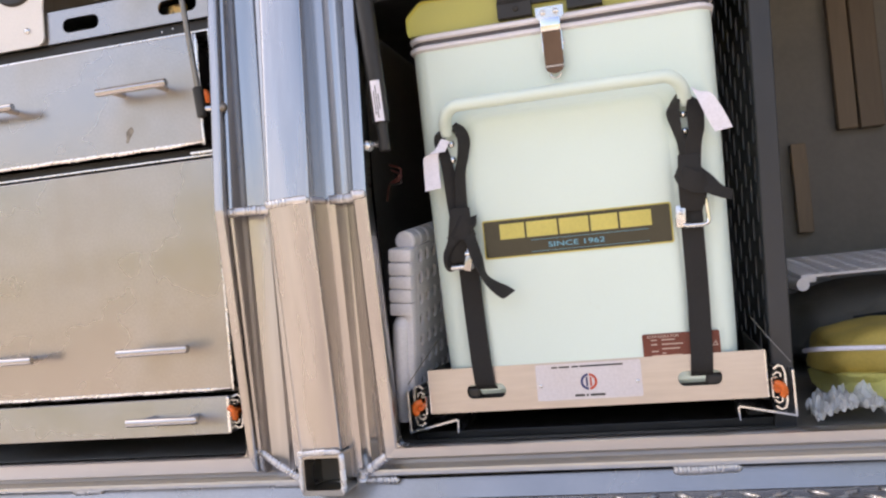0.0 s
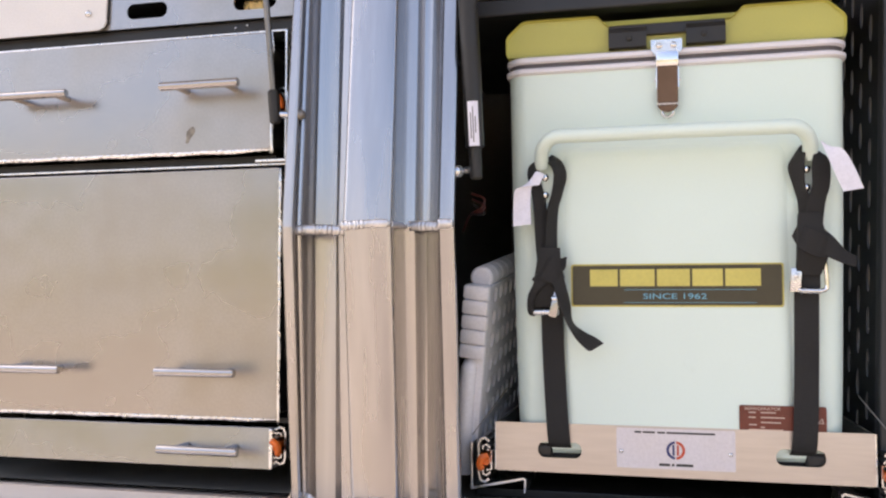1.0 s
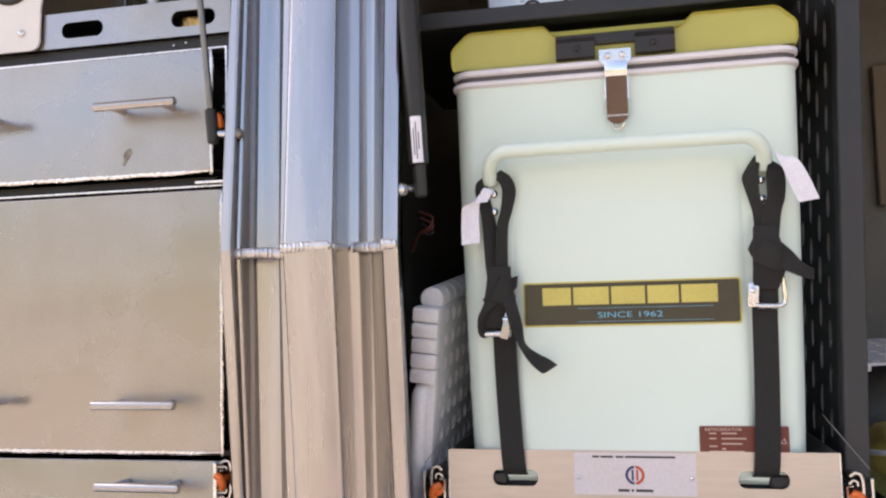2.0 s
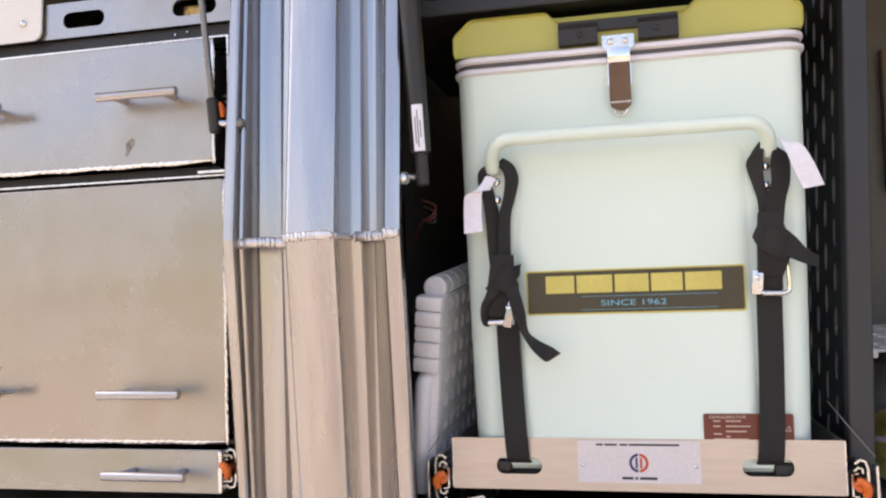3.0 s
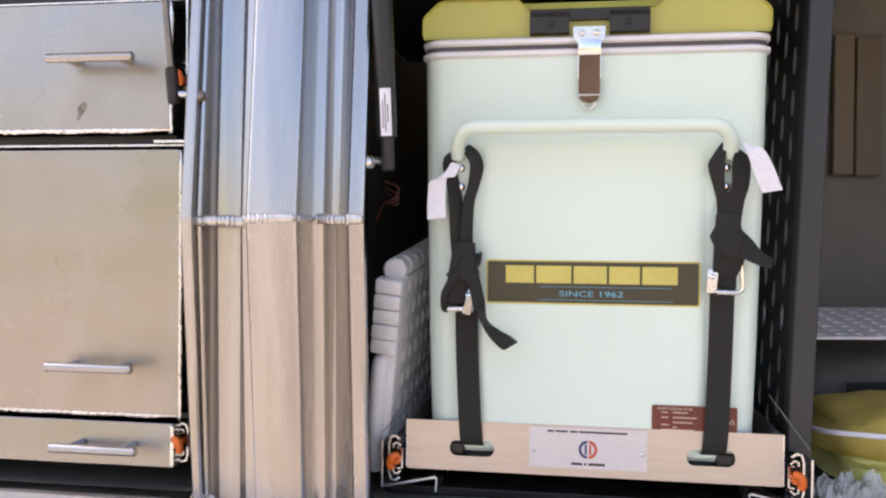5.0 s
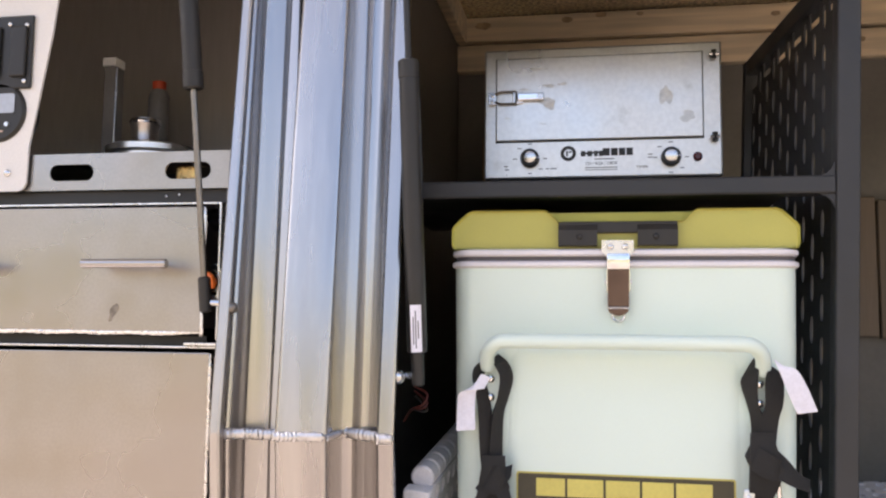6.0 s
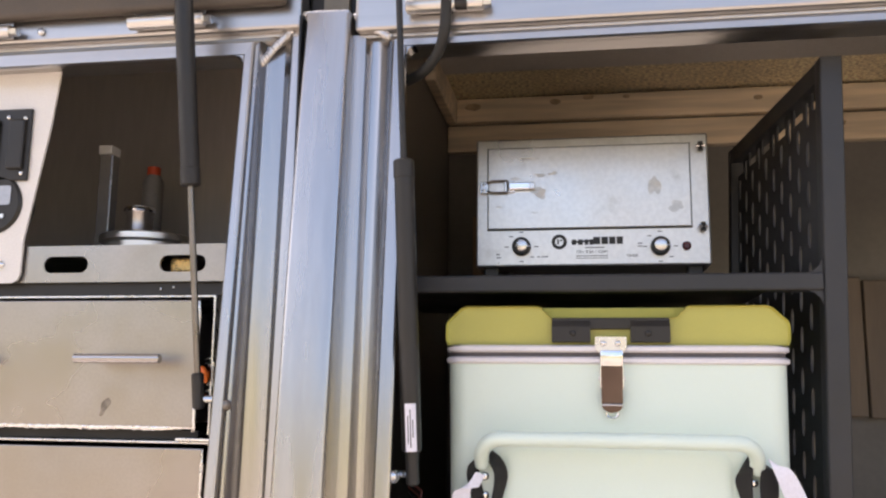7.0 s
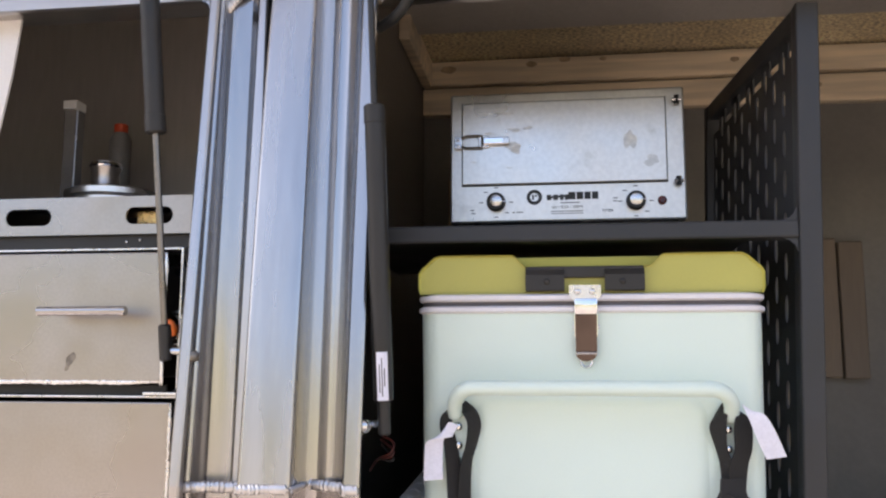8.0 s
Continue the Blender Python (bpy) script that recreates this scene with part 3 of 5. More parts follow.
def runner(parent, x, z, h, flip, y=-0.016):
    """The open front end of a ball bearing runner: nested bent rails and a lock tab."""
    r = part("runner", bmesh.new(), ZINC, parent, "zinc plated ball bearing runner")
    s = -1 if flip else 1

    def rail(pts, t=0.0011):
        rows = []
        c = [Vector((x + s * px, 0, z + pz * h)) for px, pz in pts]
        for yy in (y, 0.33):
            left, right = [], []
            for i, p in enumerate(c):
                dr = (c[min(i + 1, len(c) - 1)] - c[max(i - 1, 0)]).normalized()
                n = Vector((-dr.z, 0, dr.x)) * t
                left.append(Vector((p.x + n.x, yy, p.z + n.z)))
                right.append(Vector((p.x - n.x, yy, p.z - n.z)))
            rows.append(left + right[::-1])
        return loft(rows)

    part("rail", rail([(0.004, 0.40), (0.009, 0.47), (0.014, 0.44), (0.016, 0.30), (0.016, -0.30), (0.014, -0.44), (0.009, -0.47), (0.004, -0.40)]), ZINC, r)
    part("rail", rail([(0.003, 0.26), (0.007, 0.33), (0.011, 0.30), (0.011, 0.22)], 0.0009), ZINC, r)
    part("rail", rail([(0.003, -0.26), (0.007, -0.33), (0.011, -0.30), (0.011, -0.22)], 0.0009), ZINC, r)
    part("rail", rail([(0.007, 0.22), (0.0015, 0.20), (0.0015, -0.20), (0.007, -0.22)], 0.0009), ZINC, r)
    tab = smooth_path([(x + s * 0.004, y - 0.010, z + 0.006), (x + s * 0.010, y - 0.013, z + 0.004), (x + s * 0.0125, y - 0.012, z - 0.003), (x + s * 0.011, y - 0.010, z - 0.008)], 4)
    part("lock_tab", sweep(tab, 0.0042, 8), ORANGE, r, "orange plastic lock tab", smooth=True)
    part("lock_stem", bar((x + s * 0.006, y - 0.010, z), (x + s * 0.006, y + 0.03, z), 0.0045, 10), ORANGE, r, smooth=True)
    return r


runner(d_low, -0.4655, 0.960, 0.046, False)
runner(d_top, -0.4700, 1.374, 0.040, False, -0.010)

scuff = [(-0.575 + 0.0045 * math.cos(a) * (1 + 0.4 * math.sin(3 * a)) + 0.004 * math.sin(a), 1.336 + 0.0105 * math.sin(a)) for a in [2 * math.pi * k / 16 for k in range(16)]]
part("scuff_mark", at_y(plate(scuff, [], 0.0003), DY - 0.0003), SCUFF, d_top, "brown scuff mark")

cab = thing("drawer_cabinet", (-0.75, 0.1, 0.905), "folded aluminium drawer cabinet with thin white painted edges", "cabinet")
part("rail_top", box(-1.10, -0.4555, -0.012, 0.34, 1.4630, 1.4655, 0.0006), EDGE, cab)
part("side_panel", box(-0.4565, -0.4540, -0.012, 0.34, 1.306, 1.4655, 0.0006), EDGE, cab)
part("shelf_lip", box(-1.10, -0.4420, -0.020, 0.34, 1.2960, 1.2985, 0.0006), EDGE, cab)
part("shelf_edge", box(-1.10, -0.470, -0.006, 0.0, 1.2985, 1.3105, 0.001), BLACK, cab)
part("corner_tab", box(-0.488, -0.4400, -0.026, -0.016, 1.2995, 1.3025, 0.0006), EDGE, cab)
part("side_panel", box(-0.4420, -0.4395, 0.004, 0.34, 0.908, 1.298, 0.0006), BLACK, cab)
part("divider", box(-1.10, -0.444, -0.004, 0.34, 0.9845, 0.9915, 0.001), BLACK, cab)
part("dark_back", box(-1.10, -0.4425, 0.341, 0.345, 0.908, 1.466), BLACK, cab)

# slotted bench front above the drawers
slots = [rounded(cx - 0.0288, cx + 0.0288, 1.4935, 1.5135, 0.0095, 6) for cx in (-0.648, -0.498, -0.798, -0.948)]
bench = thing("bench_front", (-0.75, -0.01, 1.486), "satin aluminium bench front with rounded finger slots", "panel")
part("front_sheet", at_y(plate(rounded(-1.10, -0.430, 1.4820, 1.5265, 0.002, 2), slots, 0.003), -0.012), ALU_SHEET, bench)
part("bench_top", box(-1.10, -0.430, -0.009, 0.350, 1.5240, 1.5265, 0.0005), ALU_SHEET, bench)
part("bench_under", box(-1.10, -0.430, -0.004, 0.0, 1.466, 1.482, 0.0005), BLACK, bench)
part("amber_light", box(-0.522, -0.494, 0.004, 0.012, 1.495, 1.512, 0.003), GOLD_FOIL, bench, "amber marker behind the slot")
for k in range(2):
    screw_head(-0.527 + 0.016 * k, -0.005, 1.474 + 0.002 * k, 0.0014, ZINC, bench)

# control panel
PX, PZ = 0.028, -0.013          # where the panel is hung
panel = thing("control_panel", (-0.80, -0.02, 1.492), "white powder-coated control panel with a gauge and switches", "control panel")
edge = [(-0.732, 1.504), (-0.731, 1.548), (-0.722, 1.600), (-0.707, 1.690), (-0.6960, 1.790), (-1.05, 1.790), (-1.05, 1.494), (-0.742, 1.494), (-0.735, 1.4975)]
hole = [(-0.774 + 0.034 * math.cos(2 * math.pi * k / 32), 1.592 + 0.034 * math.sin(2 * math.pi * k / 32)) for k in range(32)]
part("plate", at_y(plate(edge, [hole], 0.003), -0.018), PANEL_WHITE, panel)
gauge = part("gauge", bar((-0.774, -0.0225, 1.592), (-0.774, 0.01, 1.592), 0.0375, 40, 0.003), BLACK, panel, "round black battery gauge", smooth=True)
part("display", at_y(plate(rounded(-0.797, -0.750, 1.590, 1.614, 0.003, 3), [], 0.001), -0.0236), SCREEN, gauge, "pale grey display")
for k in (-0.015, 0.0, 0.015):
    part("button", bar((-0.774 + k, -0.0245, 1.576), (-0.774 + k, -0.021, 1.576), 0.0028, 10), ZINC, gauge, smooth=True)
part("marking_bar", box(-0.784, -0.764, -0.0233, -0.0222, 1.5665, 1.5685), CREAM_PRINT, gauge)
sw = part("switch_plate", box(-0.835, -0.731, -0.0225, -0.0185, 1.620, 1.712, 0.010, 3), BLACK, panel, "black rocker switch plate")
for k in (-0.818, -0.783, -0.748):
    part("rocker", box(k - 0.011, k + 0.011, -0.027, -0.022, 1.634, 1.698, 0.003), BLACK, sw)
for sx, sz in ((-0.739, 1.699), (-0.739, 1.629), (-0.762, 1.701)):
    screw_head(sx, -0.0226, sz, 0.0028, ZINC, sw)
screw_head(-0.757, -0.0182, 1.5165, 0.0045, ZINC, panel)
panel.location += Vector((PX, 0, PZ))

# things on the bench
jar = thing("sink_tap", (-0.632, 0.13, 1.533), "short chrome tap on a polished round base", "tap")
part("base", sweep([(-0.632, 0.13, 1.533), (-0.632, 0.13, 1.558), (-0.632, 0.13, 1.562), (-0.632, 0.13, 1.5705), (-0.632, 0.13, 1.574)], 0.06, 40, None, [0.058, 0.058, 0.064, 0.064, 0.058]), STEEL, jar, smooth=True)
part("neck", sweep([(-0.648, 0.13, 1.573), (-0.648, 0.13, 1.582), (-0.648, 0.13, 1.607), (-0.648, 0.13, 1.612), (-0.648, 0.13, 1.621)], 0.02, 24, None, [0.023, 0.0185, 0.0175, 0.020, 0.020]), ALU_TRAY, jar, smooth=True)
part("ring", sweep([(-0.648, 0.13, 1.6135), (-0.648, 0.13, 1.6165), (-0.648, 0.13, 1.6215)], 0.021, 24, None, [0.0205, 0.0215, 0.0195]), CHROME, jar, smooth=True)
bot = thing("bottle", (-0.696, 0.24, 1.533), "slim dark bottle with a red cap", "bottle")
part("glass_body", sweep([(-0.696, 0.24, 1.533), (-0.696, 0.24, 1.684), (-0.696, 0.24, 1.695)], 0.016, 20, None, [0.0155, 0.0155, 0.0105]), SMOKE, bot, smooth=True)
part("cap", bar((-0.696, 0.24, 1.695), (-0.696, 0.24, 1.709), 0.0100, 18, 0.001), INK_RED, bot, smooth=True)
can = thing("slim_carton", (-0.715, 0.16, 1.533), "tall slim dark carton with a pale cap", "carton")
part("carton_body", box(-0.7290, -0.7095, 0.150, 0.170, 1.533, 1.7040, 0.0015), SMOKE, can)
part("edge_strip", box(-0.7107, -0.7085, 0.1485, 0.1510, 1.536, 1.7030, 0.0005), STEEL, can, "bright metal edge strip")
part("cap", box(-0.7310, -0.7100, 0.147, 0.172, 1.7045, 1.7180, 0.0012), PANEL_WHITE, can, "pale cap")
for ob, dx, tall in ((jar, 0.013, 0.86), (bot, 0.019, 0.93), (can, 0.016, 0.94)):
    ob.location += Vector((dx, 0, 1.5265 - 1.533))
    ob.scale.z = tall

# ---- portable fridge ----
fr = thing("portable_fridge", (0, 0.32, 0.955), "pale mint portable fridge with an olive yellow lid", "fridge")


def ring_section(z, hx, y0, y1, r):
    return [Vector((x, y, z)) for x, y in rounded(-hx, hx, y0, y1, r, 6)]


bz = [(0.9610, 0.168, 0.009), (0.9660, 0.1720, 0.004), (1.06, 0.1745, 0.0015), (1.22, 0.1775, 0.0), (1.375, 0.1795, 0.0), (1.388, 0.1795, 0.0)]
fb = loft([ring_section(z, hx, yy, 0.645, 0.022) for z, hx, yy in bz])
part("cabinet_body", fb, FRIDGE, fr, smooth=True)
part("base_frame", box(-0.164, 0.164, 0.014, 0.640, 0.9548, 0.9630, 0.001), BLACK, fr)
for sx in (-1, 1):
    xa, xb = sorted((sx * 0.1330, sx * 0.1640))
    part("corner_foot", box(xa, xb, 0.0005, 0.032, 0.9548, 0.9725, 0.0055, 4), BLACK, fr, "black rubber corner foot")
# pressed panel on the face between the handle ends
rows = []
for k, (grow, dep) in enumerate(((0.0, 0.0008), (0.004, -0.0010), (0.010, -0.0022), (0.014, -0.0022))):
    rows.append([Vector((x, dep, z)) for x, z in rounded(-0.120 + grow, 0.120 - grow, 0.967 + grow, 1.304 - grow, 0.020, 6)])
fp = bmesh.new()
loft(rows, fp, True, False)
fp.verts.ensure_lookup_table()
fp.faces.new([fp.verts[i] for i in range(len(fp.verts) - 28, len(fp.verts))])
part("face_panel", fp, FRIDGE, fr, smooth=True)


def rim(name, z0, z1, mat, grow):
    prof = [ring_section(z, 0.1795 + g, -0.0015 - g, 0.647 + g, 0.022) for z, g in ((z0, 0), (z0 + 0.002, grow), (z1 - 0.002, grow), (z1, 0))]
    return part(name, loft(prof), mat, fr, smooth=True)


rim("lower_rim", 1.3880, 1.3957, RIM, 0.003)
rim("seal", 1.3957, 1.4002, SEAL, -0.001)
rim("upper_rim", 1.4002, 1.4082, RIM, 0.0025)
lid_prof = [(-0.1785, 1.4082), (-0.1805, 1.414), (-0.1805, 1.430), (-0.178, 1.4345), (-0.164, 1.4475), (-0.158, 1.450), (-0.079, 1.450), (-0.0765, 1.4485), (-0.0665, 1.4385), (-0.064, 1.4375),
            (0.064, 1.4375), (0.0665, 1.4385), (0.0765, 1.4485), (0.079, 1.450), (0.158, 1.450), (0.164, 1.4475), (0.178, 1.4345), (0.1805, 1.430), (0.1805, 1.414), (0.1785, 1.4082)]
rows = []
for yy, s, scoop in ((0.004, 0.976, 1.0), (0.0005, 0.99, 1.0), (-0.001, 1.0, 1.0), (0.012, 1.0, 1.0), (0.0145, 1.0, 0.9), (0.0195, 1.0, 0.12), (0.022, 1.0, 0.0), (0.646, 1.0, 0.0), (0.650, 0.985, 0.0)):
    row = []
    for x, z in lid_prof:
        if abs(x) < 0.0785:
            z = 1.450 - (1.450 - z) * scoop
        row.append(Vector((x * (1 - (1 - s) * 0.35), yy, 1.4082 + (z - 1.4082) * s)))
    rows.append(row)
part("lid", loft(rows), LID, fr, "olive yellow moulded plastic lid", smooth=True)
lh = part("lid_handle", box(-0.0615, 0.0615, -0.001, 0.014, 1.4250, 1.4375, 0.0012), BLACK, fr, "black plastic lid handle")
for sx in (-1, 1):
    xa, xb = sorted((sx * 0.0210, sx * 0.0620))
    part("handle_block", loft([[Vector((x, y, z)) for y, z in ((0.004, 1.4110), (-0.0058, 1.4110), (-0.0065, 1.4118), (-0.0065, 1.4275), (-0.0058, 1.4285), (0.0010, 1.4368), (0.0025, 1.4374), (0.004, 1.4374))] for x in (xa, xb)]), BLACK, lh)
    screw_head((xa + xb) / 2 - sx * 0.002, -0.0067, 1.4205, 0.0032, BLACK, lh)

lt = part("latch", at_y(plate([(-0.0165, 1.4195), (-0.0165, 1.408), (-0.0105, 1.4005), (0.0115, 1.4005), (0.0165, 1.408), (0.0165, 1.4195)], [], 0.0015), -0.0075), ZINC, fr, "chrome toggle latch")
for sx in (-0.0075, 0.0075):
    screw_head(sx, -0.0076, 1.4125, 0.0034, STEEL, lt, "rivet")
part("hook", box(-0.0115, 0.0125, -0.0155, -0.004, 1.3880, 1.4050, 0.0020), CHROME, lt, smooth=True)
lever_edge = [(-0.0105, 1.3880), (-0.0105, 1.3480)] + [(0.0005 + 0.0110 * math.cos(radians(180 + 18 * k)), 1.3480 + 0.0085 * math.sin(radians(180 + 18 * k))) for k in range(1, 10)] + [(0.0115, 1.3480), (0.0115, 1.3880)]
lv = at_y(plate(lever_edge, [], 0.0024), -0.0135)
part("lever", moved(lv, Matrix.Translation((0, -0.014, 1.388)) @ pose(0, 0, 0, 10) @ Matrix.Translation((0, 0.0125, -1.388))), LEVER, lt, "steel lever with its dark reflection put into the colour")
for sx in (-0.0108, 0.0118):
    part("lever_side", box(sx - 0.0008, sx + 0.0008, -0.0110, -0.002, 1.3650, 1.3890, 0.0006), CHROME, lt)
    part("pivot", bar((sx, -0.006, 1.3755), (sx + math.copysign(0.0025, sx), -0.006, 1.3755), 0.0022, 10), STEEL, lt)
part("lever_lip", moved(box(-0.0105, 0.0115, -0.001, 0.001, -0.0012, 0.0012, 0.0005), pose(0.0, -0.0100, 1.3485, -50)), CHROME, lt)
ring = [Vector((0.0005 + 0.0062 * math.cos(a), -0.0065, 1.3405 + 0.0062 * math.sin(a))) for a in [math.pi + math.pi * k / 10 for k in range(11)]]
part("keeper_ring", sweep(ring, 0.0013, 8), STEEL, lt, smooth=True)

lt.location.z -= 0.0028
for ob in (lh, lt):
    ob.location.x -= 0.0030
fr.location.x -= 0.0015

def bend(side):
    pts = [(side * 0.1395, -0.0120, 1.2815), (side * 0.1395, -0.0150, 1.2850)]
    for k in range(9):
        a = radians(90 * k / 8)
        pts.append((side * (0.1180 + 0.0215 * math.cos(a)), -0.0165 - 0.0205 * math.sin(a), 1.2875 + 0.0225 * math.sin(a)))
    return pts


hp = bend(-1) + [(-0.06, -0.0370, 1.3101), (0.0, -0.0370, 1.3103), (0.06, -0.0370, 1.3101)] + bend(1)[::-1]
part("carry_handle", sweep(hp, 0.0078, 18), FRIDGE, fr, "pale mint tubular carry handle", smooth=True)
for sx in (-1, 1):
    cx = sx * 0.1365
    br = part("handle_bracket", at_y(plate(rounded(cx - 0.0095, cx + 0.0095, 1.232, 1.288, 0.004, 3), [], 0.0060), -0.0090), FRIDGE, fr)
    for sz in (1.2695, 1.2500):
        screw_head(cx, -0.0091, sz, 0.0042, CHROME, br)

bl = part("brand_label", at_y(plate(rounded(-0.1095, 0.1135, 1.1255, 1.1725, 0.0025, 3), [], 0.0008), -0.0032), LABEL_GOLD, fr, "gloss black badge with a gold border")
part("label_field", at_y(plate(rounded(-0.1078, 0.1118, 1.1272, 1.1708, 0.0020, 3), [], 0.0004), -0.0037), LABEL_BLACK, bl)
# the maker's mark as five plain gold blocks
for x0, x1 in ((-0.0885, -0.0585), (-0.0560, -0.0190), (-0.0165, 0.0180), (0.0205, 0.0520), (0.0545, 0.0905)):
    mk = plate([(x0, 1.1480), (x1, 1.1480), (x1, 1.1665), (x0, 1.1665)], [], 0.0003)
    part("mark_block", at_y(mk, -0.0043), LABEL_GOLD, bl)
for zz in (1.1440, 1.1300):
    part("label_line", box(-0.052, 0.086, -0.0041, -0.0036, zz, zz + 0.0004), LABEL_BLUE, bl)
text("label_words", "SINCE 1962", 0.0020, -0.0041, 1.1367, 0.0085, LABEL_BLUE, bl, 0.0665)

rl = part("rating_label", at_y(plate(rounded(0.0665, 0.1530, 0.985, 1.0215, 0.002, 3), [], 0.0006), -0.0034), MAROON, fr, "maroon rating label with small print")
text("rating_words", "REFRIGERATOR", 0.0900, -0.0038, 1.0180, 0.0042, CREAM_PRINT, rl, 0.036)
for k, (xa, xb) in enumerate(((0.076, 0.083), (0.088, 0.103), (0.076, 0.083), (0.088, 0.112), (0.088, 0.108), (0.076, 0.084), (0.088, 0.092), (0.076, 0.110))):
    zz = 1.0135 - 0.0026 * (k - (1 if k % 2 and k < 4 else 0) * 1.0)
    part("print_bar", box(xa, xb, -0.0037, -0.0033, zz, zz + 0.0012), CREAM_PRINT, rl)
tri = plate([(0.1440, 1.0040), (0.1505, 1.0040), (0.1485, 1.0100)], [[(0.1455, 1.0048), (0.1492, 1.0048), (0.1481, 1.0083)]], 0.0003)
part("warning_mark", at_y(tri, -0.0038), CREAM_PRINT, rl)

# ---- slide under the fridge ----
sl = thing("fridge_slide", (0, 0.3, 0.915), "bare aluminium fridge slide with slotted front and ball bearing runners", "slide")
sl_slots = [rounded(-0.1500, -0.1015, 0.9575, 0.9750, 0.0080, 6), rounded(0.1010, 0.1500, 0.9590, 0.9765, 0.0080, 6)]
part("front_lip", at_y(plate(rounded(-0.1975, 0.1975, 0.9415, 0.9955, 0.0015, 2), sl_slots, 0.003), -0.005), ALU_TRAY, sl, "brushed front plate with two strap slots")
part("base_sheet", box(-0.1965, 0.1965, -0.002, 0.68, 0.9415, 0.9545, 0.001), ALU_TRAY, sl)
for sx in (-1, 1):
    xa, xb = sorted((sx * 0.1945, sx * 0.1975))
    part("side_lip", box(xa, xb, -0.002, 0.68, 0.9415, 0.9950, 0.0008), ALU_TRAY, sl)
    part("edge_bead", bar((sx * 0.1975, -0.0035, 0.9420), (sx * 0.1975, -0.0035, 0.9950), 0.0016, 8), EDGE, sl)
    runner(sl, sx * 0.2005, 0.953, 0.052, sx < 0, -0.010)
    ang = part("mount_angle", box(*sorted((sx * 0.2235, sx * 0.2262)), -0.010, 0.66, 0.9215, 0.972, 0.0006), ZINC, sl, "bent zinc mounting angle")
    foot = [(sx * 0.2262, 0.9190), (sx * 0.2262, 0.9215), (sx * 0.1660, 0.9345), (sx * 0.1630, 0.9325), (sx * 0.1640, 0.9175), (sx * 0.1655, 0.9175), (sx * 0.1648, 0.9310), (sx * 0.1665, 0.9320)]
    ft = loft([[Vector((x, yy, z)) for x, z in foot] for yy in (-0.008, 0.66)])
    part("angle_foot", ft, ZINC, ang)
    # sloping brace behind the runner
    part("brace", sweep([(sx * 0.2245, -0.006, 0.980), (sx * 0.203, 0.010, 1.010), (sx * 0.190, 0.03, 1.030)], 0.0007, 6), DULL, sl)
part("slide_deck", box(-0.2262, 0.2262, 0.02, 0.66, 0.906, 0.9150, 0.001), BLACK, sl)
pl = part("maker_plate", at_y(plate(rounded(-0.0635, 0.0605, 0.9505, 0.9935, 0.0015, 3), [], 0.0010), -0.0061), PLATE, sl, "silver printed maker plate")
for sx in (-0.0585, 0.0555):
    screw_head(sx, -0.0062, 0.9685, 0.0022, ZINC, pl, "rivet")
for half, mt in ((0, INK_BLUE), (1, INK_RED)):
    a0 = 90 + 180 * half
    arc_o = [(-0.001 + 0.0098 * math.cos(radians(a0 + 170 * k / 14 + 5)), 0.9710 + 0.0098 * math.sin(radians(a0 + 170 * k / 14 + 5))) for k in range(15)]
    arc_i = [(-0.001 + 0.0070 * math.cos(radians(a0 + 170 * k / 14 + 5)), 0.9710 + 0.0070 * math.sin(radians(a0 + 170 * k / 14 + 5))) for k in range(14, -1, -1)]
    part("logo_arc", at_y(plate(arc_o + arc_i, [], 0.0002), -0.0065), mt, pl)
    s = -1 if half == 0 else 1
    part("logo_bar", box(*sorted((-0.001 + s * 0.0012, -0.001 + s * 0.0034)), -0.0065, -0.0062, 0.9655, 0.9765), mt, pl)
for k, (xa, xb) in enumerate(((-0.044, -0.037), (-0.0355, -0.0225), (-0.020, -0.012), (-0.0105, 0.040))):
    part("print_bar", box(xa, xb, -0.0064, -0.0060, 0.9885, 0.9905), INK, pl)
for xa, xb in ((-0.0185, -0.0070), (-0.0050, -0.0025), (-0.0005, 0.0170)):
    part("print_bar", box(xa, xb, -0.0064, -0.0060, 0.9540, 0.9566), INK, pl)

# ---- straps over the fridge ----
def V(x, y, z):
    return Vector((x, y, z))


def strap(low_x, name_label):
    return thing("tie_down_strap", (low_x, -0.02, 0.965), name_label, "strap", "straps holding the fridge")


sL = strap(-0.131, "black webbing tie-down strap knotted above its buckle")
W = 0.0122
part("lower_webbing", ribbon([(V(-0.1255, 0.010, 0.9665), V(W, 0, 0)), (V(-0.1258, 0.000, 0.9700), V(W, 0, 0)), (V(-0.1260, -0.0078, 0.9760), V(W, 0, 0)), (V(-0.1275, -0.0095, 1.00), V(W, 0, 0)), (V(-0.1310, -0.0065, 1.07), V(W, 0, 0)), (V(-0.1320, -0.0080, 1.125), V(W, 0, 0))]), STRAP, sL, smooth=True)
part("right_loop", ribbon([(V(-0.1310, -0.0150, 1.160), V(0.0080, 0.004, 0)), (V(-0.1320, -0.0140, 1.190), V(0.0065, 0.004, 0)), (V(-0.1295, -0.0150, 1.231), V(0.0050, 0.006, 0)), (V(-0.1240, -0.0160, 1.251), V(0.0048, 0.007, 0)), (V(-0.1205, -0.0170, 1.271), V(0.0062, 0.006, 0)), (V(-0.1250, -0.0160, 1.284), V(0.0060, 0.005, 0.002)), (V(-0.1345, -0.0070, 1.2915), V(0.004, 0.003, 0.004))]), STRAP, sL, smooth=True)
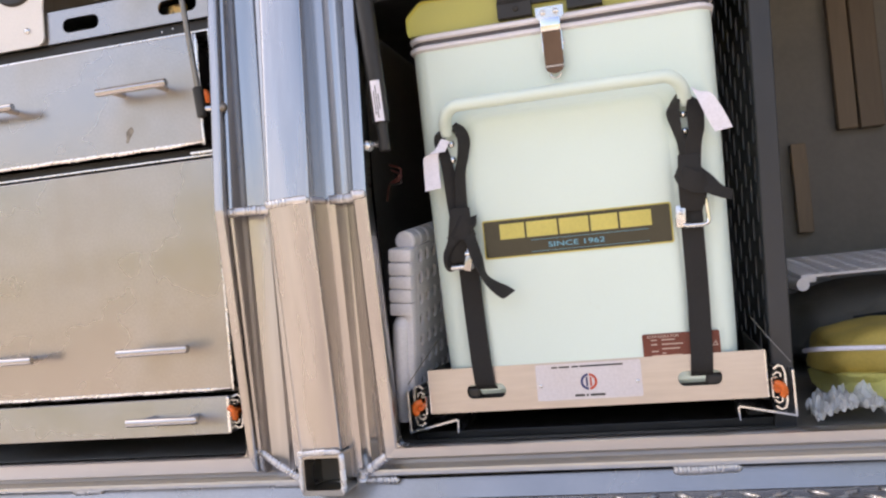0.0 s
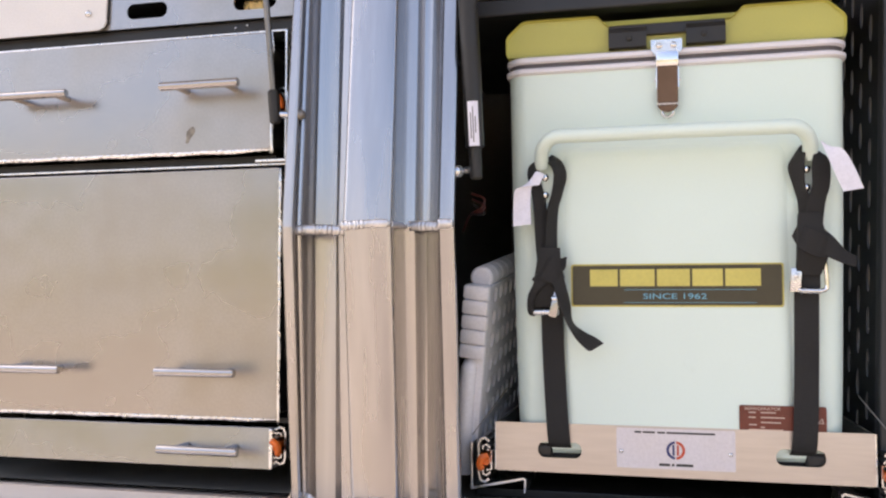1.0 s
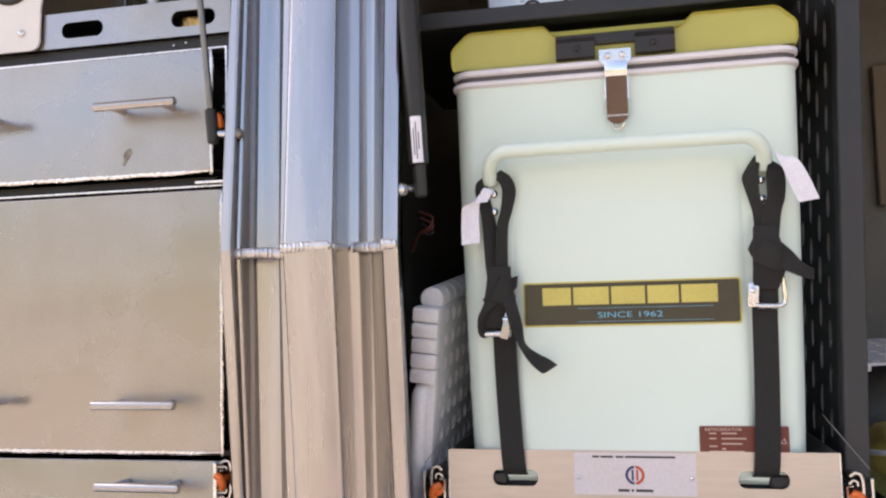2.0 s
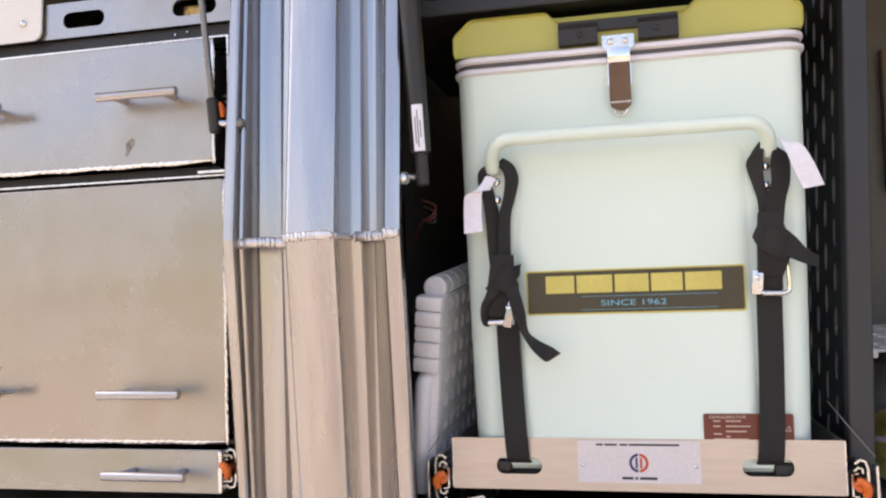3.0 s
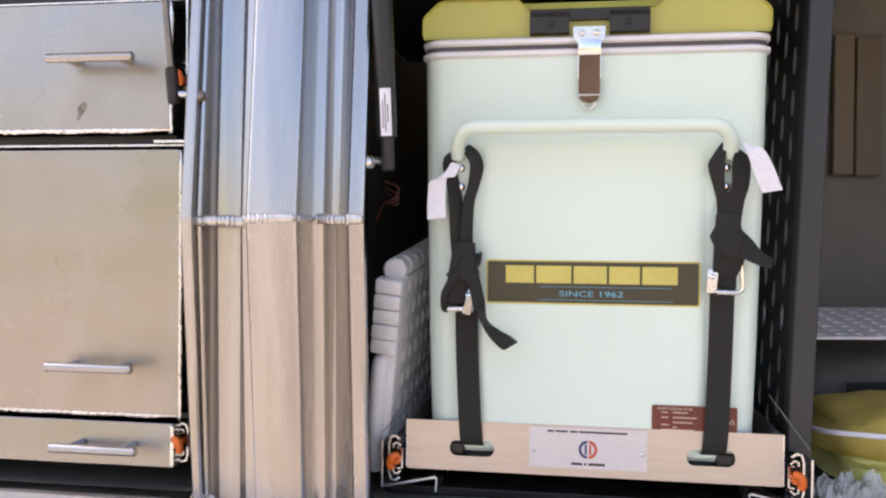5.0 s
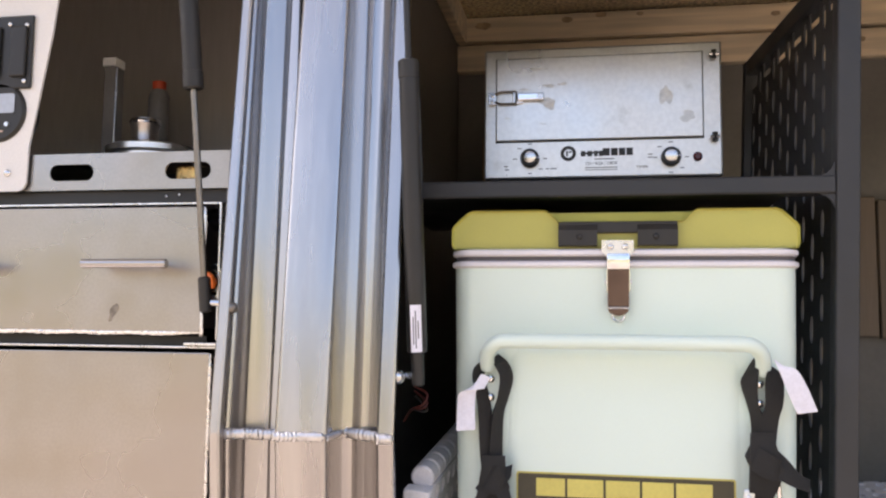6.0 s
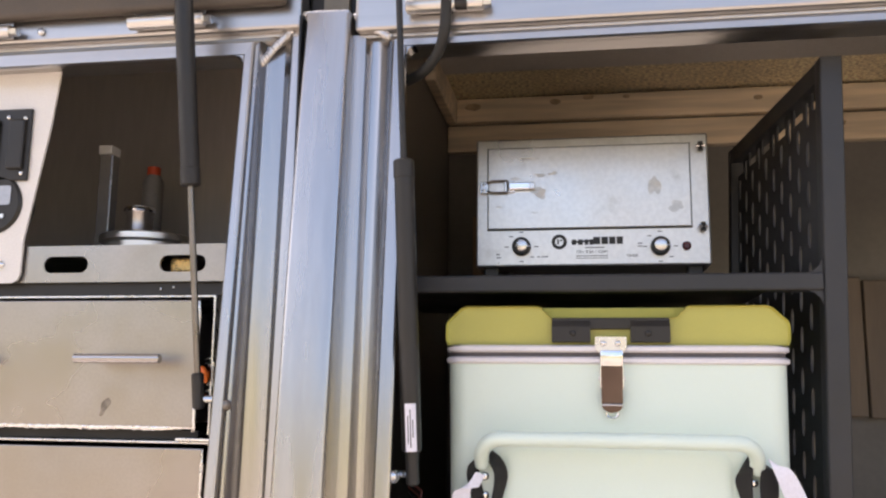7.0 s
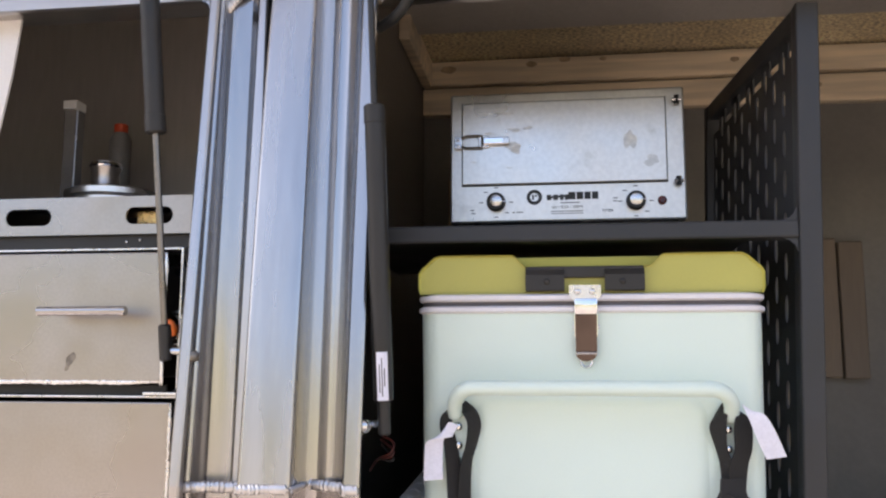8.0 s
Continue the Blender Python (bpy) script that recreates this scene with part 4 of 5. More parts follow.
part("left_loop", ribbon([(V(-0.1360, -0.0130, 1.160), V(0.0090, 0.002, 0)), (V(-0.1400, -0.0150, 1.190), V(0.0080, 0.003, 0)), (V(-0.1430, -0.0150, 1.231), V(0.0070, 0.003, 0)), (V(-0.1455, -0.0160, 1.251), V(0.0062, 0.004, 0)), (V(-0.1500, -0.0170, 1.271), V(0.0058, 0.005, 0.001)), (V(-0.1485, -0.0160, 1.284), V(0.0050, 0.005, 0.002)), (V(-0.1425, -0.0070, 1.2915), V(0.004, 0.003, 0.004))]), STRAP, sL, smooth=True)
part("knot", ribbon([(V(-0.1220, -0.0150, 1.178), V(0.007, 0.004, 0.002)), (V(-0.1300, -0.0230, 1.165), V(0.014, 0.002, 0.003)), (V(-0.1400, -0.0270, 1.150), V(0.013, 0.004, 0.008)), (V(-0.1490, -0.0240, 1.138), V(0.006, 0.006, 0.012)), (V(-0.1500, -0.0150, 1.128), V(0.004, 0.004, 0.012)), (V(-0.1400, -0.0120, 1.122), V(0.008, 0.002, 0.006))], 0.0045), STRAP, sL, smooth=True)
part("knot", ribbon([(V(-0.1450, -0.0180, 1.160), V(0.006, 0.002, 0.006)), (V(-0.1360, -0.0260, 1.168), V(0.006, 0.002, 0.012)), (V(-0.1260, -0.0260, 1.160), V(0.004, 0.002, 0.010)), (V(-0.1215, -0.0190, 1.152), V(0.003, 0.002, 0.006))], 0.005), STRAP, sL, smooth=True)
part("knot", ribbon([(V(-0.1330, -0.0200, 1.190), V(0.0115, 0.002, 0)), (V(-0.1340, -0.0240, 1.170), V(0.0130, 0.002, 0)), (V(-0.1390, -0.0240, 1.145), V(0.0120, 0.002, 0.003)), (V(-0.1380, -0.0190, 1.126), V(0.0110, 0.002, 0))], 0.004), STRAP, sL, smooth=True)
part("tail", ribbon([(V(-0.1260, -0.0250, 1.163), V(0.0065, 0.003, 0.002)), (V(-0.1205, -0.0280, 1.145), V(0.0060, 0.004, 0.001)), (V(-0.1160, -0.0290, 1.128), V(0.0052, 0.006, 0.001)), (V(-0.1105, -0.0280, 1.108), V(0.0016, 0.009, 0.001)), (V(-0.1005, -0.0260, 1.095), V(0.0030, 0.006, 0.0040)), (V(-0.0880, -0.0240, 1.0855), V(0.0045, 0.003, 0.0065)), (V(-0.0815, -0.0240, 1.0820), V(0.0065, 0.001, 0.0040))]), STRAP, sL, smooth=True)
bk = part("buckle", bar((-0.1525, -0.0165, 1.1195), (-0.1235, -0.0165, 1.1195), 0.0036, 12, 0.001), ZINC, sL, "zinc plated cam buckle", smooth=True)
part("buckle_arm", moved(box(-0.0045, 0.0045, -0.0015, 0.0015, -0.0165, 0.0165, 0.0014), pose(-0.1262, -0.0245, 1.1300, -6, 14, 0)), HANDLE, bk, smooth=True)
part("buckle_pin", bar((-0.1300, -0.027, 1.135), (-0.1240, -0.027, 1.135), 0.0022, 10), CHROME, bk)
part("care_tag", ribbon([(V(-0.1400, -0.0230, 1.2655), V(0.003, 0.001, 0.006)), (V(-0.1500, -0.0270, 1.2660), V(0.003, 0.002, 0.008)), (V(-0.1600, -0.0260, 1.2560), V(0.0085, 0.002, 0.001)), (V(-0.1625, -0.0230, 1.2400), V(0.0095, 0, 0.0005)), (V(-0.1625, -0.0230, 1.2155), V(0.0100, 0, 0.0010))], 0.0006), PAPER, sL, "white satin care tag", smooth=True)

sR = strap(0.134, "black webbing tie-down strap with its buckle hanging open")
part("lower_webbing", ribbon([(V(0.1275, 0.010, 0.9680), V(W, 0, 0)), (V(0.1280, 0.000, 0.9715), V(W, 0, 0)), (V(0.1285, -0.0078, 0.9775), V(W, 0, 0)), (V(0.1300, -0.0095, 1.00), V(W, 0, 0)), (V(0.1325, -0.0065, 1.07), V(W, 0, 0)), (V(0.1335, -0.0080, 1.150), V(W, 0, 0))]), STRAP, sR, smooth=True)
part("left_loop", ribbon([(V(0.1340, -0.0150, 1.195), V(0.0090, -0.002, 0)), (V(0.1335, -0.0150, 1.215), V(0.0070, -0.003, 0)), (V(0.1315, -0.0150, 1.236), V(0.0055, -0.005, 0)), (V(0.1270, -0.0160, 1.251), V(0.0045, -0.006, 0)), (V(0.1240, -0.0170, 1.271), V(0.0070, -0.006, 0)), (V(0.1275, -0.0160, 1.284), V(0.0055, -0.005, 0.002)), (V(0.1350, -0.0070, 1.2915), V(0.004, -0.003, -0.004))]), STRAP, sR, smooth=True)
part("right_loop", ribbon([(V(0.1380, -0.0170, 1.195), V(0.0100, 0.001, 0)), (V(0.1405, -0.0175, 1.215), V(0.0088, 0.002, 0)), (V(0.1430, -0.0180, 1.236), V(0.0092, 0.003, 0)), (V(0.1475, -0.0185, 1.251), V(0.0088, 0.003, 0)), (V(0.1480, -0.0185, 1.271), V(0.0094, 0.004, 0)), (V(0.1475, -0.0160, 1.284), V(0.0065, 0.005, -0.002)), (V(0.1420, -0.0070, 1.2915), V(0.004, 0.003, -0.004))]), STRAP, sR, smooth=True)
part("knot", ribbon([(V(0.1350, -0.0190, 1.222), V(0.0105, 0.001, 0)), (V(0.1360, -0.0230, 1.205), V(0.0130, 0, 0)), (V(0.1380, -0.0250, 1.188), V(0.0160, 0.001, 0)), (V(0.1370, -0.0220, 1.174), V(0.0150, 0, 0.003)), (V(0.1340, -0.0160, 1.160), V(0.0120, 0, 0))], 0.005), STRAP, sR, smooth=True)
part("knot", ribbon([(V(0.1230, -0.0170, 1.204), V(0.003, 0, 0.006)), (V(0.1300, -0.0270, 1.196), V(0.005, 0, 0.010)), (V(0.1420, -0.0280, 1.189), V(0.004, 0, 0.011)), (V(0.1510, -0.0230, 1.186), V(0.002, 0.002, 0.010))], 0.005), STRAP, sR, smooth=True)
part("tail", ribbon([(V(0.1440, -0.0230, 1.196), V(0.003, 0.002, 0.012)), (V(0.1560, -0.0250, 1.186), V(0.003, 0.003, 0.010)), (V(0.1670, -0.0250, 1.177), V(0.002, 0.003, 0.0065)), (V(0.1785, -0.0220, 1.172), V(0.001, 0.003, 0.0055))]), STRAP, sR, smooth=True)
bk = part("buckle", sweep(smooth_path([(0.1500, -0.0180, 1.172), (0.1515, -0.0185, 1.150), (0.1485, -0.0190, 1.1430), (0.1350, -0.0190, 1.1420), (0.1235, -0.0190, 1.1435)], 5), 0.0022, 10), CHROME, sR, "chrome cam buckle frame", smooth=True)
part("buckle_plate", moved(box(-0.0055, 0.0055, -0.0015, 0.0015, -0.0125, 0.0125, 0.0025), pose(0.1215, -0.0190, 1.1535, 0, 4, 0)), ZINC, bk, smooth=True)
screw_head(0.1215, -0.0206, 1.158, 0.0028, ZINC, bk, "rivet")
part("buckle_roller", bar((0.1260, -0.019, 1.1425), (0.1450, -0.019, 1.1420), 0.0032, 12), ZINC, bk, smooth=True)
part("inner_webbing", ribbon([(V(0.1370, -0.0140, 1.180), V(0.0100, 0, 0)), (V(0.1365, -0.0135, 1.160), V(0.0095, 0, 0)), (V(0.1370, -0.0130, 1.1455), V(0.0090, 0, 0))], 0.003), STRAP, sR)
part("care_tag", ribbon([(V(0.1500, -0.0300, 1.2920), V(0.004, 0, -0.003)), (V(0.1590, -0.0330, 1.2820), V(0.0070, 0, 0.0035)), (V(0.1670, -0.0330, 1.2650), V(0.0085, 0, 0.0045)), (V(0.1760, -0.0310, 1.2440), V(0.0095, 0, 0.0015))], 0.0006), PAPER, sR, "white satin care tag", smooth=True)

# the fridge's face leans out a little towards its lid, and the straps with it
for top in (fr, sL, sR):
    for ob in top.children_recursive:
        for v in ob.data.vertices:
            v.co.y -= 0.035 * v.co.z

# ---- storage rack round the fridge ----
rk = thing("storage_rack", (0.0, 0.4, 0.905), "black powder-coated steel rack with slotted side panel and shelf", "rack")
RY, RB = 0.012, 0.405             # front and back of the rack


def post_x(z):
    """The outer side of the rack's front post at a height."""
    return 0.2325 + (z - 1.07) * 0.036


def leaning(x_in, x_out, y0, y1, z0, z1):
    """A post whose x follows the rack's lean."""
    rows = []
    for z in (z0, z1):
        dx = post_x(z)
        rows.append([Vector((dx + a, b, z)) for a, b in rounded(x_in, x_out, y0, y1, 0.0025, 3)])
    return loft(rows)


TAPER = 0.095                     # the side runs in a little towards the back
part("front_post", leaning(-0.0240, 0.0, RY, RY + 0.025, 0.905, 1.7305), POWDER, rk, smooth=True)
part("rear_post", leaning(-0.0240 - 0.036, -0.036, RB - 0.020, RB, 0.905, 1.7290), POWDER, rk, smooth=True)
part("shelf_front", box(-0.296, post_x(1.48) - 0.0245, RY, RY + 0.025, 1.4690, 1.4885, 0.0025), POWDER, rk)
for z0, up in ((1.4690, -1), (1.4885, 1)):
    gx = post_x(z0) - 0.0245
    g = plate([(gx, z0), (gx - 0.016, z0), (gx - 0.009, z0 + up * 0.0025), (gx - 0.0035, z0 + up * 0.0075), (gx, z0 + up * 0.016)], [], 0.004)
    part("corner_gusset", at_y(g, RY + 0.004), POWDER, rk)
part("shelf_sheet", box(-0.296, post_x(1.48) - 0.050, RY + 0.004, RB + 0.06, 1.4856, 1.4890, 0.001), POWDER, rk)
rail = bmesh.new()
ring_a = [Vector((post_x(1.73) - 0.0240 + a, RY + 0.022, 1.7080 + b)) for a, b in ((0, 0), (0.022, 0), (0.022, 0.022), (0, 0.022))]
ring_b = [Vector((post_x(1.73) - 0.0595 + a, RB, 1.7080 + b)) for a, b in ((0, 0), (0.022, 0), (0.022, 0.022), (0, 0.022))]
part("top_rail", loft([ring_a, ring_b], rail), POWDER, rk)
# slotted side sheet: cells in (y, z), sheared to the rack's lean
pan = perforated(11, 16, 0.0320, 0.0480, 0.0050, 0.0160)
for v in pan.verts:
    y, z = RY + 0.026 + v.co.x, 0.918 + v.co.y
    v.co = Vector((post_x(z) - 0.012 - (y - RY) * TAPER, y, z))
solid(part("side_sheet", pan, POWDER, rk, "black sheet punched with rows of long slots"), 0.002)
part("lower_rail", box(0.176, 0.198, RY + 0.026, RB, 0.906, 0.928, 0.002), POWDER, rk)

# ---- oven on the shelf ----
OY = 0.226
ov = thing("travel_oven", (-0.026, OY + 0.12, 1.4985), "smudged stainless steel travel oven with two black knobs", "oven")
part("body", box(-0.1850, 0.1330, OY, OY + 0.250, 1.5365, 1.7190, 0.0025), STEEL_STAINED, ov)
for fx in (-0.165, 0.113):
    part("foot", box(fx - 0.01, fx + 0.01, OY + 0.012, OY + 0.032, 1.4970, 1.5375, 0.002), BLACK, ov)
od = part("oven_door", box(-0.1680, 0.1080, OY - 0.0060, OY - 0.0005, 1.5885, 1.7040, 0.0012), STEEL_STAINED, ov, "plain stainless oven door with smudges")
part("door_gap", box(-0.1692, 0.1092, OY - 0.0012, OY - 0.0002, 1.5868, 1.7055), BLACK, ov)
for hz in (1.6985, 1.5870):
    hg = part("hinge", bar((0.1225, OY - 0.007, hz - 0.006), (0.1225, OY - 0.007, hz + 0.006), 0.0035, 10), BLACK, ov, "small dark door hinge pin")
    part("hinge_cap", bar((0.1165, OY - 0.008, hz), (0.1285, OY - 0.008, hz), 0.0022, 8), STEEL, hg)
la = part("latch", box(-0.1385, -0.1100, OY - 0.0150, OY - 0.0090, 1.6430, 1.6530, 0.0015), CHROME, ov, "bright wire toggle latch")
part("latch_tip", box(-0.1105, -0.1025, OY - 0.0140, OY - 0.0100, 1.6430, 1.6530, 0.0012), STEEL, la)
part("latch_base", box(-0.1450, -0.1300, OY - 0.0095, OY - 0.0055, 1.6395, 1.6565, 0.001), STEEL, la)
for dz in (-0.0085, 0.0085):
    part("latch_wire", sweep([(-0.1400, OY - 0.011, 1.6480 + dz), (-0.1620, OY - 0.011, 1.6480 + dz), (-0.1690, OY - 0.010, 1.6480 + dz * 0.6)], 0.0014, 8), DULL, la)
part("latch_wire", sweep([(-0.1400, OY - 0.011, 1.6395), (-0.1400, OY - 0.011, 1.6565)], 0.0014, 8), DULL, la)
part("keeper", moved(box(-0.0055, 0.0055, -0.003, 0.003, -0.0085, 0.0085, 0.001), pose(-0.1735, OY - 0.004, 1.6480)), ZINC, la)
screw_head(-0.1735, OY - 0.0072, 1.6520, 0.0022, ZINC, la)
screw_head(-0.1735, OY - 0.0072, 1.6440, 0.0022, ZINC, la)
part("control_strip", at_y(plate(rounded(-0.1520, 0.0960, 1.5390, 1.5840, 0.001, 2), [], 0.0006), OY - 0.0010), STEEL_STAINED, ov)


def knob(x, z, turn):
    k = part("knob", sweep([(x, OY, z), (x, OY - 0.010, z), (x, OY - 0.0125, z)], 0.0142, 28, None, [0.0130, 0.0126, 0.0112]), BLACK, ov, "black knob with a bright cap", smooth=True)
    part("knob_cap", sweep([(x, OY - 0.0126, z), (x, OY - 0.0150, z), (x, OY - 0.0155, z)], 0.009, 24, None, [0.0086, 0.0084, 0.0074]), STEEL, k, smooth=True)
    part("pointer", moved(box(0.0085, 0.0135, -0.001, 0.001, -0.0007, 0.0007), pose(x, OY - 0.0130, z, 0, turn, 0)), PAPER, k)
    for a in (0, 45, 90, 135, 180, 225, 270, 315):
        if a in (45, 225):
            continue
        px, pz = x + 0.0205 * math.cos(radians(a)), z + 0.0205 * math.sin(radians(a))
        part("dial_mark", box(px - 0.0028, px + 0.0028, OY - 0.0013, OY - 0.0009, pz - 0.0006, pz + 0.0006), INK, k)


knob(-0.1215, 1.5640, 5)
knob(0.0660, 1.5620, 0)
part("indicator_lamp", sweep([(0.1005, OY, 1.5620), (0.1005, OY - 0.003, 1.5620), (0.1005, OY - 0.005, 1.5620)], 0.006, 20, None, [0.0062, 0.0060, 0.0035]), LED, ov, "dark red indicator lens", smooth=True)
disc_o = [(-0.0695 + 0.0105 * math.cos(2 * math.pi * k / 28), 1.5700 + 0.0105 * math.sin(2 * math.pi * k / 28)) for k in range(28)]
disc_i = [(-0.0695 + 0.0058 * math.cos(2 * math.pi * k / 28), 1.5700 + 0.0058 * math.sin(2 * math.pi * k / 28)) for k in range(28)]
lgo = part("logo_ring", at_y(plate(disc_o, [disc_i], 0.0003), OY - 0.0014), INK, ov, "black printed ring and bars")
part("logo_bar", box(-0.0725, -0.0700, OY - 0.0014, OY - 0.0011, 1.5665, 1.5735), INK, lgo)
part("logo_bar", box(-0.0690, -0.0655, OY - 0.0014, OY - 0.0011, 1.5710, 1.5730), INK, lgo)
script = moved(box(-0.0145, 0.0145, -0.0002, 0.0002, -0.0014, 0.0014), pose(-0.0385, OY - 0.0013, 1.5700, 0, -4, 0))
part("mark_bar", script, INK, lgo)
for xa, xb in ((-0.0525, -0.0465), (-0.0440, -0.0375), (-0.0350, -0.0300), (-0.0285, -0.0235)):
    part("mark_bar", box(xa, xb, OY - 0.0014, OY - 0.0011, 1.5655, 1.5730), INK, lgo)
for xa, xb in ((-0.0235, -0.0140), (-0.0125, -0.0035), (-0.0020, 0.0065), (0.0080, 0.0165)):
    part("mark_bar", box(xa, xb, OY - 0.0014, OY - 0.0011, 1.5660, 1.5762), INK, lgo)
part("print_bar", box(-0.0345, -0.0085, OY - 0.0014, OY - 0.0011, 1.5610, 1.5622), INK, lgo)
text("oven_words", "12V / 8.5A / 100W", -0.0255, OY - 0.0014, 1.5555, 0.0058, INK, ov, 0.0420)
part("print_bar", box(-0.0470, -0.0040, OY - 0.0014, OY - 0.0011, 1.5495, 1.5505), INK, lgo)
part("print_bar", box(-0.0470, -0.0040, OY - 0.0014, OY - 0.0011, 1.5465, 1.5473), INK, lgo)
text("timer_word", "TIMER", 0.0285, OY - 0.0014, 1.5495, 0.0052, INK, ov, 0.0155)
for xa, xb, zz in ((-0.157, -0.152, 1.553), (-0.156, -0.150, 1.5485), (-0.154, -0.153, 1.541), (-0.100, -0.096, 1.549), (-0.094, -0.085, 1.549), (0.036, 0.042, 1.566), (0.036, 0.042, 1.562)):
    part("print_bar", box(xa, xb, OY - 0.0014, OY - 0.0004, zz, zz + 0.0012), INK, ov)



def smudge(cx, cz, rx, rz, seed):
    """A greasy mark of uneven outline on the oven door."""
    rng = random.Random(seed)
    ph = [rng.uniform(0, 6.28) for _ in range(3)]
    ring = []
    for k in range(22):
        a = 2 * math.pi * k / 22
        g = 1 + 0.22 * math.sin(2 * a + ph[0]) + 0.16 * math.sin(3 * a + ph[1]) + 0.12 * math.sin(5 * a + ph[2])
        ring.append((cx + rx * g * math.cos(a), cz + rz * g * math.sin(a)))
    part("smudge", at_y(plate(ring, [], 0.0002), OY - 0.0063), SMUDGE, od)


for k, (cx, cz, rx, rz) in enumerate(((-0.0970, 1.6400, 0.0100, 0.0085), (-0.1110, 1.6880, 0.0110, 0.0020), (-0.0950, 1.6640, 0.0090, 0.0022), (-0.0770, 1.6660, 0.0060, 0.0024),
                                     (-0.1290, 1.6600, 0.0060, 0.0018), (0.0600, 1.6450, 0.0075, 0.0140), (0.0880, 1.6160, 0.0100, 0.0070), (-0.1520, 1.6200, 0.0040, 0.0014), (-0.1030, 1.6110, 0.0045, 0.0010))):
    smudge(cx, cz, rx, rz, 40 + k)
ov.location += Vector((0.0064, 0, -0.0080))

# ---- folding stools ----
def folding_stool(m, label):
    st = thing("folding_stool", m.translation, label, "stool", "folding stools")
    base = m
    hol = perforated(12, 8, 0.0275, 0.0275, 0.0078, 0.0088, False)
    for v in hol.verts:
        v.co = Vector((0.0, 0.026 + v.co.x, 0.002 + v.co.y))
    ob = part("perforated_panel", moved(hol, base), WHITE_PLASTIC, st, "white panel with rows of oval holes")
    solid(ob, 0.004)
    part("panel_edge", moved(box(-0.010, 0.002, 0.004, 0.0262, 0.002, 0.222, 0.0018, 2), base), WHITE_PLASTIC, st, smooth=True)
    # hinge knuckles down the front edge
    for k in range(5):
        z1 = 0.2225 - k * 0.0171
        part("knuckle", moved(box(-0.0265, 0.0035, -0.004 - 0.001 * (k % 2), 0.017 - 0.006 * (k % 2), z1 - 0.0165, z1, 0.0030, 2), base), WHITE_PLASTIC, st, smooth=True)
    part("knuckle_gap", moved(box(-0.0225, 0.0005, 0.000, 0.012, 0.139, 0.220), base), BLACK, st)
    part("leg_frame", moved(sweep(smooth_path([(-0.012, 0.006, 0.0), (-0.0145, 0.002, 0.06), (-0.0145, 0.001, 0.112), (-0.0145, 0.012, 0.128), (-0.0145, 0.08, 0.132)], 5), 0.0095, 12), base), WHITE_PLASTIC, st, smooth=True)
    for k in range(13):
        y0 = 0.020 + k * 0.028
        part("top_knuckle", moved(bar((-0.012, y0, 0.229), (-0.012, y0 + 0.0255, 0.229), 0.0135, 14, 0.002), base), WHITE_PLASTIC, st, smooth=True)
    return st


folding_stool(Matrix.Translation((-0.2295, 0.018, 0.929)) @ pose(0, 0, 0, 8, 6.5, -2.5), "folded white plastic step stool standing beside the fridge")
folding_stool(Matrix.Translation((0.285, 0.315, 1.062)) @ pose(0, 0, 0, 6, 0, 0) @ pose(0, 0, 0, 0, 0, -84) @ pose(0, 0, 0, 0, -90, 0), "folded white plastic step stool lying flat on bags")

# ---- right hand storage ----
bag = thing("storage_bag", (0.39, 0.20, 0.905), "mustard and pale yellow rolled bag with a white cord", "bag")


def lump(c, r, seed, squash=0.12):
    b = bmesh.new()
    bmesh.ops.create_icosphere(b, subdivisions=4, radius=1.0)
    for v in b.verts:
        n = v.co.normalized()
        k = 1 + squash * noise.noise(n * 2.1 + Vector((seed, 0, 0))) + 0.04 * noise.noise(n * 7 + Vector((0, seed, 0)))
        v.co = Vector((math.copysign(abs(n.x) ** 0.75, n.x) * r[0] * k, math.copysign(abs(n.y) ** 0.75, n.y) * r[1] * k, math.copysign(abs(n.z) ** 0.7, n.z) * r[2] * k)) + Vector(c)
    return b


part("upper_roll", lump((0.392, 0.20, 0.964), (0.118, 0.115, 0.040), 3), YELLOW, bag, smooth=True)
part("lower_roll", lump((0.402, 0.20, 0.929), (0.120, 0.122, 0.027), 8), LIME, bag, "pale yellow lower half", smooth=True)
part("cord", sweep(smooth_path([(0.262, 0.160, 0.972), (0.268, 0.090, 0.981), (0.320, 0.074, 0.981), (0.400, 0.072, 0.977), (0.490, 0.080, 0.970)], 6), 0.0030, 8), PAPER, bag, "white cord round the bag", smooth=True)
film = thing("plastic_film", (0.29, 0.05, 0.905), "crumpled clear plastic film beside the yellow bag", "plastic film")
fm = bmesh.new()
bmesh.ops.create_grid(fm, x_segments=26, y_segments=20, size=0.5)
for v in fm.verts:
    x, y = v.co.x, v.co.y
    v.co = Vector((0.290 + x * 0.085, 0.050 + y * 0.09, 0.907 + 0.028 * abs(noise.noise(Vector((x * 5, y * 5, 1)))) + 0.016 * abs(noise.noise(Vector((x * 14, y * 14, 4)))) + 0.03 * (0.5 - abs(x))))
part("sheet", fm, CLEAR, film)
under = thing("dark_bag", (0.42, 0.46, 0.905), "dark soft bag under the folded stool", "bag")
part("bag_body", lump((0.46, 0.52, 0.970), (0.20, 0.16, 0.075), 12), CARPET, under, smooth=True)
part("carry_strap", ribbon([(V(0.36, 0.350, 0.985), V(0, 0, 0.012)), (V(0.42, 0.340, 0.990), V(0, 0, 0.012)), (V(0.50, 0.340, 0.988), V(0, 0, 0.012)), (V(0.56, 0.352, 0.980), V(0, 0, 0.012))]), STRAP, under, "black webbing carry strap")

